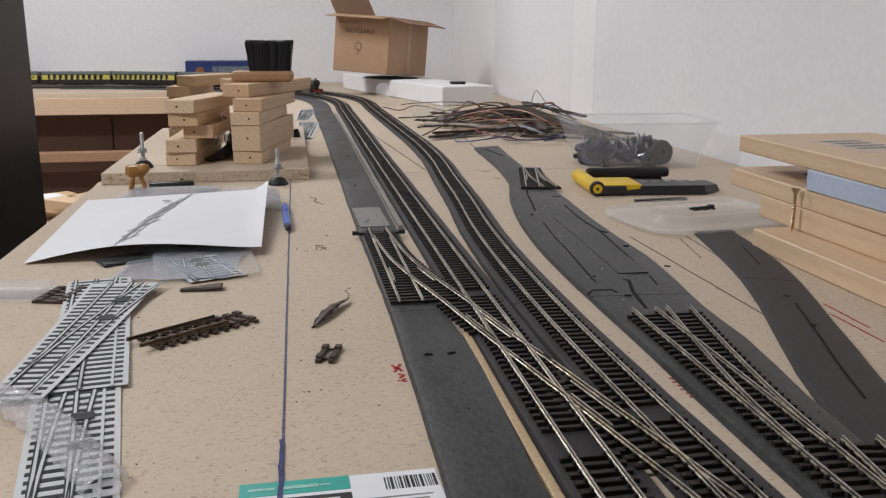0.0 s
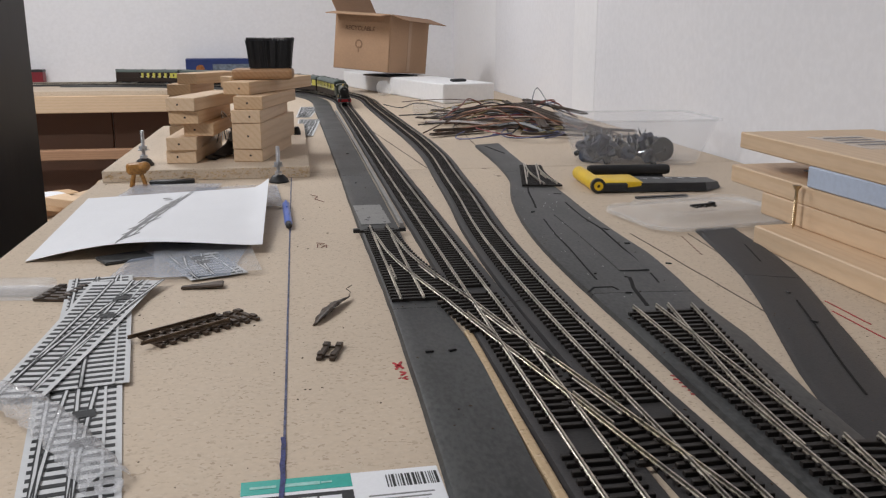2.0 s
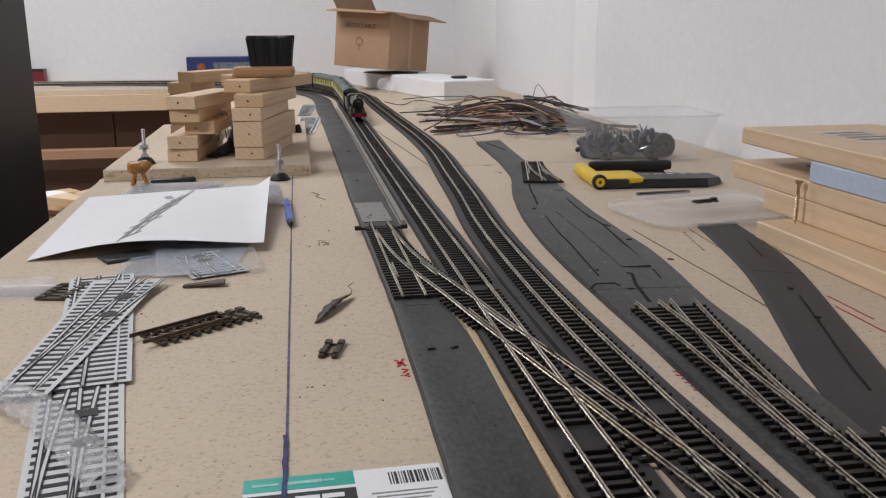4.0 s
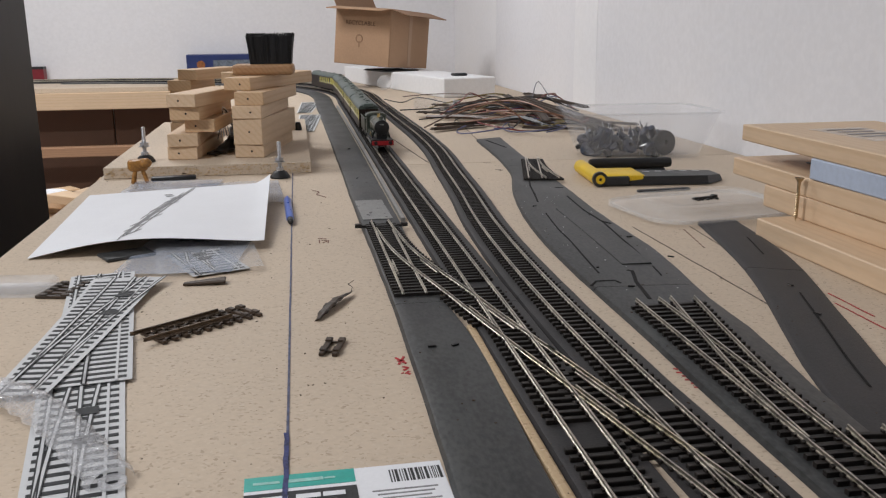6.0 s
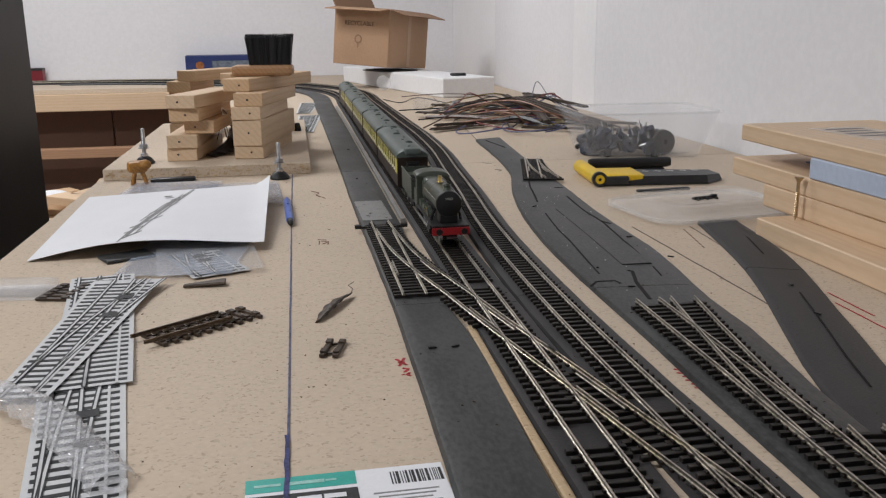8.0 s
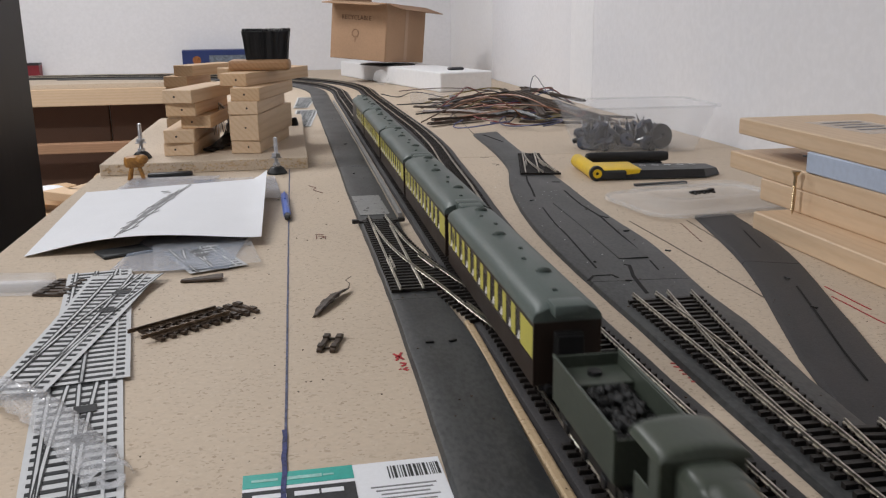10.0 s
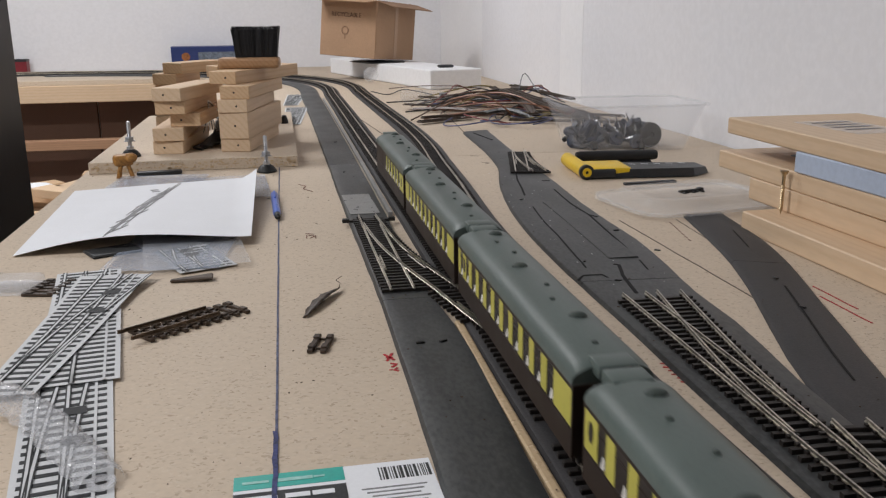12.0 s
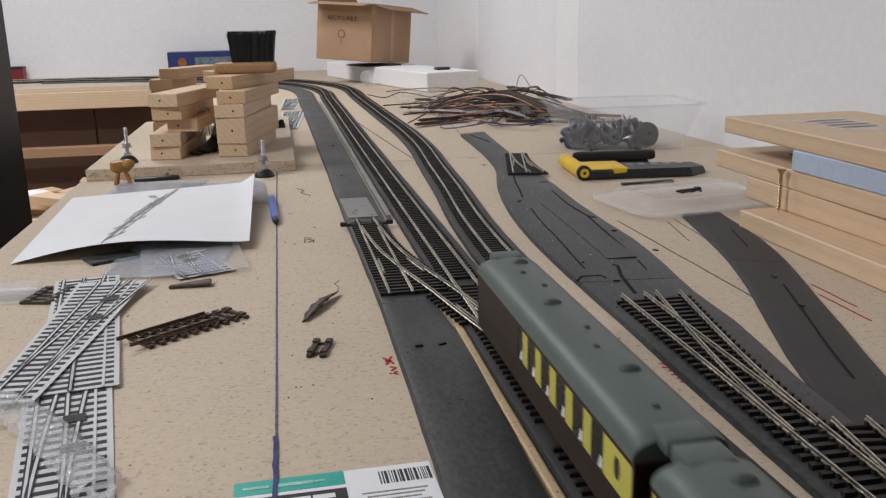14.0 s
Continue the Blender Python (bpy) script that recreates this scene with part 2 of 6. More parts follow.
for y0, y1 in ((2.05, 2.22), (3.12, WALL_Y - 0.002)):
    slab("trim", WALL_X - 0.0007, WALL_X, y0, y1, FLOOR_Z + 0.3, CEIL_Z, JOINT, label="smooth white strip of joint compound", category="wall joint")

BOARD_L = -0.275
slab("baseboard", BOARD_L, WALL_X - 0.004, -2.0, 1.3295, -0.016, 0, CHIP, 0.0008, label="pale chipboard layout sheet with pencil marks", category="layout board")
slab("baseboard", BOARD_L + 0.012, WALL_X - 0.004, 1.3310, WALL_Y - 0.004, -0.016, 0, CHIP, 0.0008, label="pale chipboard layout sheet at the far end", category="layout board")
slab("baseboard", -3.1, BOARD_L + 0.0105, 3.36, WALL_Y - 0.004, -0.016, 0, CHIP, 0.0008, label="narrow chipboard shelf along the end wall", category="layout board")
thing("trim", "pale pine batten under the shelf edge", "batten", pose((BOARD_L + 0.0105 - 3.1) / 2, 3.365, -0.076, 0, 0, 90), kind="structure", bm=bm_box(0.04, BOARD_L + 3.1105, 0.0595, (0, 0, 0), 0.002), mat=PINE_PALE)

# ---- underlay beds ----
BED_Z, RAIL_TOP = 0.004, 0.0095
ARC = Vector((-0.9, 2.65))


def bed(name, left, right, mat, label, z=BED_Z):
    """A foam strip between two edges, each a way seen from above, with sloping shoulders."""
    L, R = spline(left, 0.03), spline(right, 0.03)
    k = max(len(L), len(R))
    L = [L[round(i * (len(L) - 1) / (k - 1))] for i in range(k)]
    R = [R[round(i * (len(R) - 1) / (k - 1))] for i in range(k)]
    rows = []
    for i, (a, b) in enumerate(zip(L, R)):
        a, b = Vector(a), Vector(b)
        d = (b - a).normalized()
        jit = 0.0006 * noise.noise(Vector((a.x * 60, a.y * 40, 3)))
        a, b = a + d * jit, b - d * jit
        row = [(a, 0.0002), (a + d * 0.0016, z - 0.0006), (a + d * 0.003, z)]
        row += [(a.lerp(b, f), z + 0.0003 * noise.noise(Vector((a.x * 9 + f * 4, a.y * 12, 0)))) for f in (0.3, 0.5, 0.7)]
        row += [(b - d * 0.003, z), (b - d * 0.0016, z - 0.0006), (b, 0.0002)]
        rows.append([(p.x, p.y, h) for p, h in row])
    th = thing(name, label, "track underlay", group="foam beds")
    # laid in lengths, butted with a hair of a gap
    cuts = [0]
    run = 0.0
    for i in range(1, k):
        run += (Vector(rows[i][4]) - Vector(rows[i - 1][4])).length
        if run > 0.62 and k - i > 4:
            cuts.append(i)
            run = 0.0
    cuts.append(k - 1)
    for c0, c1 in zip(cuts, cuts[1:]):
        bm = bmesh.new()
        vs = []
        for i in range(c0, c1 + 1):
            row = [Vector(p) for p in rows[i]]
            if i == c1 and c1 < k - 1:
                row = [q.lerp(Vector(p), 0.02) for q, p in zip(row, rows[i - 1])]
            vs.append([bm.verts.new(p) for p in row])
        for a, b in zip(vs, vs[1:]):
            for i in range(len(a) - 1):
                bm.faces.new((a[i], a[i + 1], b[i + 1], b[i]))
            bm.faces.new((a[-1], a[0], b[0], b[-1]))
        bm.faces.new(vs[0])
        bm.faces.new(vs[-1][::-1])
        bmesh.ops.recalc_face_normals(bm, faces=bm.faces)
        part("foam_length", bm, mat, th, smooth=True)
    return th


def arc(radius, cy, a0=4, a1=90, step=6):
    return [(ARC.x + radius * math.cos(radians(a)), cy + radius * math.sin(radians(a))) for a in range(a0, a1 + 1, step)]


LEFT_MAIN = [(0.1345, -1.9), (0.1345, 0.5), (0.1345, 1.5), (0.1345, 2.4)] + arc(1.0345, 2.65) + [(-1.6, 3.6845), (-3.0, 3.6845)]
RIGHT_MAIN = [(0.187, -1.9), (0.187, 0.3), (0.183, 0.45), (0.181, 0.6), (0.189, 0.89), (0.202, 1.06), (0.213, 1.24), (0.225, 1.42), (0.2295, 1.62), (0.2265, 1.88), (0.220, 2.3), (0.2175, 2.5)] \
    + arc(1.118, 2.68) + [(-1.6, 3.798), (-3.0, 3.798)]


def offset(way, d):
    """The way moved d to the right of travel."""
    res = []
    for i, p in enumerate(way):
        a, b = np.array(way[max(i - 1, 0)]), np.array(way[min(i + 1, len(way) - 1)])
        t = (b - a) / np.linalg.norm(b - a)
        res.append((p[0] + d * t[1], p[1] - d * t[0]))
    return res


bed("foam_bed", offset(LEFT_MAIN, -0.0205), offset(LEFT_MAIN, 0.024), FOAM_WARM, "dark grey foam strip under the inner main track")
bed("foam_bed", offset(RIGHT_MAIN, -0.0225), offset(RIGHT_MAIN, 0.0245), FOAM_WARM, "dark grey foam strip under the outer main track")
EDGE_A = [(0.0605, -1.9), (0.0615, 0.36), (0.064, 0.6), (0.061, 0.96), (0.060, 1.27), (0.056, 2.0), (0.052, 2.4)]
bed("foam_bed", EDGE_A + arc(0.950, 2.65), [(0.1065, -1.9), (0.1070, 0.35), (0.109, 0.57), (0.103, 0.66), (0.104, 0.95), (0.1045, 1.35), (0.104, 2.0), (0.102, 2.4)] + arc(1.000, 2.65),
    FOAM, "wide black foam strip without rails, scuffed")
bed("foam_bed", [(0.220, -1.9), (0.220, 0.36), (0.2205, 0.446), (0.2222, 0.523), (0.2228, 0.61), (0.2245, 0.713), (0.2276, 0.799), (0.239, 0.926), (0.2644, 1.082), (0.291, 1.20), (0.3018, 1.2906), (0.3190, 1.583)],
    [(0.2815, -1.9), (0.2815, 0.40), (0.2845, 0.435), (0.2922, 0.487), (0.2985, 0.535), (0.3015, 0.60), (0.3110, 0.6754), (0.3205, 0.766), (0.3215, 0.8376), (0.3250, 0.9368), (0.3350, 1.0787), (0.345, 1.277), (0.3690, 1.6)],
    FOAM, "wide grey foam bed cut for the sidings, cracked")
bed("foam_bed", [(0.2835, -1.9), (0.2845, 0.425), (0.2979, 0.4709), (0.3173, 0.5262), (0.336, 0.5782), (0.3683, 0.6783), (0.3858, 0.751), (0.4041, 0.8396), (0.407, 0.855)],
    [(0.335, -1.9), (0.3355, 0.43), (0.346, 0.463), (0.3607, 0.5055), (0.3775, 0.5555), (0.3954, 0.6074), (0.4126, 0.6585), (0.4308, 0.7266), (0.449, 0.838), (0.452, 0.855)], FOAM_WARM, "dark grey foam strip curving out under the timber", 0.0036)

# ---- tracks ----
RAIL_SECTION = [(-0.0011, 0), (0.0011, 0), (0.0010, 0.0005), (0.0003, 0.0008), (0.0003, 0.0017), (0.0005, 0.0019), (0.0005, 0.0025), (-0.0005, 0.0025),
                (-0.0005, 0.0019), (-0.0003, 0.0017), (-0.0003, 0.0008), (-0.0010, 0.0005)]
RAIL_Z = RAIL_TOP - 0.0025


def sleeper_mesh(length, rails=(-0.00875, 0.00875)):
    bm = bm_box(length, 0.0032, 0.0026, (0, 0, 0), 0.0003)
    for r in rails:
        for s in (-1, 1):
            bm_box(0.0014, 0.0024, 0.0014, (r + s * 0.0017, 0, 0.0024), 0, bm)
    me = bpy.data.meshes.new("sleeper")
    bm.to_mesh(me)
    bm.free()
    me.materials.append(SLEEPER)
    return me


SLEEPER_MESH = sleeper_mesh(0.0305)
PITCH = 0.0083


def add_rail(parent, way, z=RAIL_Z, name="rail"):
    return part(name, bm_sweep([(p[0], p[1], z) for p in way], RAIL_SECTION), RAIL, parent)


def lay_sleepers(parent, way, z, near=300, gap=None):
    """Sleepers along a way: the first ones as single pieces, the rest joined."""
    spots = resample(way, PITCH)
    rest = []
    for i, (p, a) in enumerate(spots):
        if gap and p[0] > 0 and any(lo < p[1] < hi for lo, hi in gap):
            continue
        if p[1] < 0.2:
            rest.append((p, a))
            continue
        if near > 0:
            ob = new("sleeper", SLEEPER_MESH)
            ob.parent = parent
            ob.matrix_basis = pose(p[0], p[1], z, 0, 0, math.degrees(a) - 90 + random.uniform(-0.8, 0.8))
            near -= 1
        else:
            rest.append((p, a))
    if rest:
        base = [v.co.copy() for v in SLEEPER_MESH.vertices]
        faces = [tuple(q.vertices) for q in SLEEPER_MESH.polygons]
        vs, fs = [], []
        for p, a in rest:
            m = pose(p[0], p[1], z, 0, 0, math.degrees(a) - 90)
            k = len(vs)
            vs += [tuple(m @ c) for c in base]
            fs += [tuple(j + k for j in f) for f in faces]
        me = bpy.data.meshes.new("far_sleepers")
        me.from_pydata(vs, [], fs)
        me.materials.append(SLEEPER)
        ob = new("far_sleepers", me)
        ob.parent = parent
        tagged(ob, kind="stuff")


def track(name, way, label, near=300, group="running tracks", gap=None):
    th = thing(name, label, "model track", group=group)
    fine = spline(way, 0.02)
    for d in (-0.00875, 0.00875):
        add_rail(th, offset(fine, d))
    lay_sleepers(th, fine, BED_Z, near, gap)
    return th


track("railway_track", LEFT_MAIN, "inner main track, dark sleepers and nickel-silver rails", gap=((0.386, 0.404), (0.660, 0.677)))
track("railway_track", RIGHT_MAIN, "outer main track, dark sleepers and nickel-silver rails", gap=((0.418, 0.436),))

# ---- turnouts and the crossing ----
SLEEPER_BAR = bpy.data.meshes.new("sleeper")
_b = bm_box(1, 0.0032, 0.0026, (0, 0, 0), 0)
_b.to_mesh(SLEEPER_BAR)
_b.free()
SLEEPER_BAR.materials.append(SLEEPER)
FROG = material("bright_rail", (0.80, 0.72, 0.55), 0.32, 1.0, vary=0.25, scale=140, fine=500, bump=0.25, gloss_vary=0.2)


def at_y(way, y):
    """The x of a way at height y of the plan."""
    w = sorted((p[1], p[0]) for p in way)
    return float(np.interp(y, [a for a, _ in w], [b for _, b in w]))


def chairs(parent, ways, y0, y1):
    """Rail fastenings on both sides of each rail."""
    bm = bmesh.new()
    for way in ways:
        for p, a in resample(way, PITCH):
            if y0 < p[1] < y1:
                for s in (-1, 1):
                    m = pose(p[0], p[1], BED_Z + 0.0024, 0, 0, math.degrees(a) - 90)
                    q = m @ Vector((s * 0.0018, 0, 0))
                    bm_box(0.0015, 0.0026, 0.0014, q, 0, bm, rot=m.to_3x3().to_4x4())
    return part("rail_fastening", bm, SLEEPER, parent, kind="stuff")


def turnout(name, straight, diverging, y0, y1, label, turn=1):
    """A turnout between y0 and y1: stock rails, blades, check rails and timbers that grow longer. turn: +1 when the branch leaves towards +x."""
    th = thing(name, label, "model turnout", group="turnouts")
    g = 0.00875
    S, D = spline(straight, 0.008), spline(diverging, 0.008)
    fwd = 1 if S[-1][1] > S[0][1] else -1
    left, right = (-g, g) if fwd > 0 else (g, -g)
    SL, SR = offset(S, left), offset(S, right)
    DL, DR = offset(D, left), offset(D, right)
    stocks = (SL, DR) if turn > 0 else (SR, DL)
    blades = ((SR, DR), (DL, SL)) if turn > 0 else ((SL, DL), (DR, SR))
    for w in stocks:
        add_rail(th, w, name="stock_rail")
    for w, ref in blades:
        own = [p for p in w if abs(p[0] - at_y(ref, p[1])) > 0.0016]
        if len(own) > 2:
            add_rail(th, own, RAIL_Z + 0.00008, "blade_rail")
    # check rails beside the stock rails, opposite the nose
    for w, side in zip(stocks, (1, -1) if turn > 0 else (-1, 1)):
        ys = [p for p in w if min(y0, y1) + 0.05 < p[1] < min(y0, y1) + 0.10]
        if len(ys) > 2:
            add_rail(th, offset(ys, side * fwd * 0.0026), RAIL_Z, "check_rail")
    lo, hi = min(y0, y1), max(y0, y1)
    y = lo + 0.003
    while y < hi:
        a, b = min(at_y(w, y) for w in (SL, DL)), max(at_y(w, y) for w in (SR, DR))
        ob = new("sleeper", SLEEPER_BAR)
        ob.parent = th
        ob.matrix_basis = pose((a + b) / 2, y, BED_Z, 0, 0, random.uniform(-0.6, 0.6)) @ Matrix.Diagonal((b - a + 0.0135, 1, 1, 1))
        y += PITCH
    chairs(th, (SL, SR, DL, DR), lo, hi)
    return th


# siding turnout whose branch runs out into the crossing
turnout("turnout", [(0.0805, 0.905), (0.0815, 0.78), (0.0825, 0.643)],
        [(0.0805, 0.905), (0.0835, 0.85), (0.0895, 0.775), (0.1010, 0.705), (0.1145, 0.640)], 0.645, 0.905,
        "siding turnout with tie-bar on black foam")
# diagonal track through the crossing, to the outer main
DIAG = [(0.1145, 0.640), (0.1215, 0.600), (0.150, 0.458), (0.1665, 0.372), (0.1750, 0.328), (0.182, 0.28), (0.186, 0.20), (0.187, 0.1)]
cross = thing("diamond_crossing", "diagonal crossing rails, worn bright, over the main tracks", "model track", group="running tracks")
fine = spline(DIAG, 0.01)
for d in (-0.00875, 0.00875):
    w = offset(fine, d)
    for k, (a, b) in enumerate(((0.505, 0.65), (0.355, 0.505), (0.1, 0.355))):
        seg = [p for p in w if a - 0.006 <= p[1] <= b + 0.006]
        part("rail", bm_sweep([(p[0], p[1], RAIL_Z + 0.00012) for p in seg], RAIL_SECTION), FROG if k == 1 else RAIL, cross)
for a, b, sgn in ((0.600, 0.545, 1), (0.600, 0.545, -1), (0.45, 0.40, 1), (0.47, 0.41, -1)):
    seg = [p for p in fine if b <= p[1] <= a]
    part("check_rail", bm_sweep([(p[0], p[1], RAIL_Z) for p in offset(seg, sgn * 0.0058)], RAIL_SECTION), RAIL, cross)
for p, a in resample(fine, PITCH):
    if p[1] > 0.565 or 0.36 < p[1] < 0.475:
        ob = new("sleeper", SLEEPER_MESH)
        ob.parent = cross
        ob.matrix_basis = pose(p[0], p[1], BED_Z - 0.0003, 0, 0, (math.degrees(a) + 90) * 0.45)
chairs(cross, (offset(fine, -0.00875), offset(fine, 0.00875)), 0.2, 0.64)
turnout("turnout", [(0.2435, 0.16), (0.2440, 0.33), (0.2460, 0.45), (0.2475, 0.594)],
        [(0.2435, 0.16), (0.2445, 0.33), (0.2510, 0.43), (0.2615, 0.51), (0.2745, 0.594)], 0.2, 0.590,
        "long siding turnout with bare rail ends")
track("siding_track", [(0.2725, 0.372), (0.264, 0.31), (0.255, 0.24), (0.247, 0.15)], "short siding track end joining a turnout", 60, group="turnouts")
# small spare turnout laid loose on the foam
D_X = pose(0.3075, 1.13, BED_Z + 0.0004, 0, 0, -13)
spare = turnout("turnout", [(0, 0), (0, 0.09), (0, 0.18)], [(0.0225, 0), (0.0125, 0.05), (0.004, 0.12), (0.002, 0.18)], 0.0, 0.178, "small loose turnout lying on the cracked foam")
spare.matrix_world = D_X @ Matrix.Translation((0, 0, -BED_Z))
# point tie-bars
TIE = material("tie_bar_plastic", (0.02, 0.018, 0.017), 0.45, vary=0.1, scale=100, fine=800)
for n, x, y in (("tie_bar", 0.081, 0.893),):
    bm = bm_box(0.052, 0.0036, 0.0024, (0, 0, 0), 0.0004)
    for s in (-1, 1):
        bm_box(0.007, 0.006, 0.004, (s * 0.0235, 0, 0), 0.0006, bm)
    thing(n, "black plastic tie-bar across the point blades", "point tie-bar", pose(x, y, BED_Z), bm=bm, mat=TIE)

# ---- the train ----
UMBER = material("umber_paint", (0.024, 0.014, 0.010), 0.42, vary=0.12, scale=30, fine=600, bump=0.04)
CREAM = material("cream_paint", (0.54, 0.49, 0.095), 0.42, vary=0.06, scale=40, fine=600, bump=0.03)
ROOF = material("roof_grey_green", (0.092, 0.118, 0.108), 0.42, vary=0.08, scale=25, fine=500, bump=0.05)
VENT = material("dark_vent_paint", (0.045, 0.060, 0.052), 0.55, vary=0.1, scale=60, fine=500)
BLACK = material("satin_black", (0.012, 0.012, 0.013), 0.45, vary=0.2, scale=60, fine=700, bump=0.08)
GLASS_D = material("dark_carriage_glass", (0.030, 0.021, 0.016), 0.28, vary=0.2, scale=20, fine=100, bump=0)
LAMP_W = material("white_lampshade", (0.75, 0.72, 0.68), 0.5, vary=0.05, scale=50, fine=300, bump=0)
LOCO_G = material("dark_green_paint", (0.060, 0.072, 0.056), 0.36, vary=0.12, scale=30, fine=500, bump=0.04)
RED = material("red_buffer_beam", (0.36, 0.015, 0.02), 0.4, vary=0.08, scale=60, fine=500, bump=0.03)
BRASS = material("brass", (0.75, 0.55, 0.22), 0.3, 1.0, vary=0.1, scale=60, fine=500, bump=0.02)
STEEL = material("bright_steel", (0.55, 0.55, 0.55), 0.35, 1.0, vary=0.15, scale=80, fine=700, bump=0.05)
LINING = material("dull_lining", (0.10, 0.085, 0.05), 0.5, vary=0.1)
COAL = material("coal", (0.012, 0.012, 0.012), 0.5, vary=0.3, scale=150, fine=600, bump=0.8, dist=0.001)
ROT_X = Matrix.Rotation(radians(90), 4, "X")
ROT_Y = Matrix.Rotation(radians(90), 4, "Y")
COACH_L = 0.2525


def wheelset(parent, y, r, name="wheel"):
    for s in (-1, 1):
        bm = bm_cyl(r, r, 0.0026, Matrix.Translation((s * 0.0085 - 0.0013, y, r)) @ ROT_Y, 20)
        bm_cyl(r * 1.12, r * 1.12, 0.0007, Matrix.Translation((s * 0.0074 - 0.00035, y, r)) @ ROT_Y, 20, bm)
        bm_cyl(r * 0.3, r * 0.3, 0.004, Matrix.Translation((s * 0.0085 - 0.002, y, r)) @ ROT_Y, 10, bm)
        part(name, bm, STEEL, parent)


def bogie(parent, y):
    bm = bm_box(0.022, 0.036, 0.0022, (0, y, 0.0105), 0.0004)
    for s in (-1, 1):
        bm_box(0.0018, 0.042, 0.0042, (s * 0.0125, y, 0.0052), 0.0004, bm)
        for q in (-0.0155, 0, 0.0155):
            bm_box(0.0026, 0.006, 0.0055, (s * 0.0132, y + q, 0.0034), 0.0005, bm)
    b = part("bogie", bm, BLACK, parent)
    for q in (-0.0155, 0.0155):
        wheelset(b, y + q, 0.0062)
    return b


def roof_mesh(length, w, z0, rise, end=0.008):
    """An elliptical roof, drawn in at both ends."""
    bm = bmesh.new()
    rows = []
    for y, k in [(-length / 2, 0.80), (-length / 2 + end * 0.35, 0.93), (-length / 2 + end, 1.0)] + [(-length / 2 + length * f, 1.0) for f in (0.2, 0.4, 0.6, 0.8)] + \
            [(length / 2 - end, 1.0), (length / 2 - end * 0.35, 0.93), (length / 2, 0.80)]:
        row = []
        for i in range(15):
            a = math.pi * i / 14
            row.append(bm.verts.new((-math.cos(a) * w / 2, y, z0 + rise * k * math.sin(a) ** 0.75)))
        rows.append(row)
    for a, b in zip(rows, rows[1:]):
        for i in range(14):
            bm.faces.new((a[i], a[i + 1], b[i + 1], b[i]))
        bm.faces.new((a[-1], a[0], b[0], b[-1]))
    bm.faces.new(rows[0])
    bm.faces.new(rows[-1][::-1])
    bmesh.ops.recalc_face_normals(bm, faces=bm.faces)
    return bm


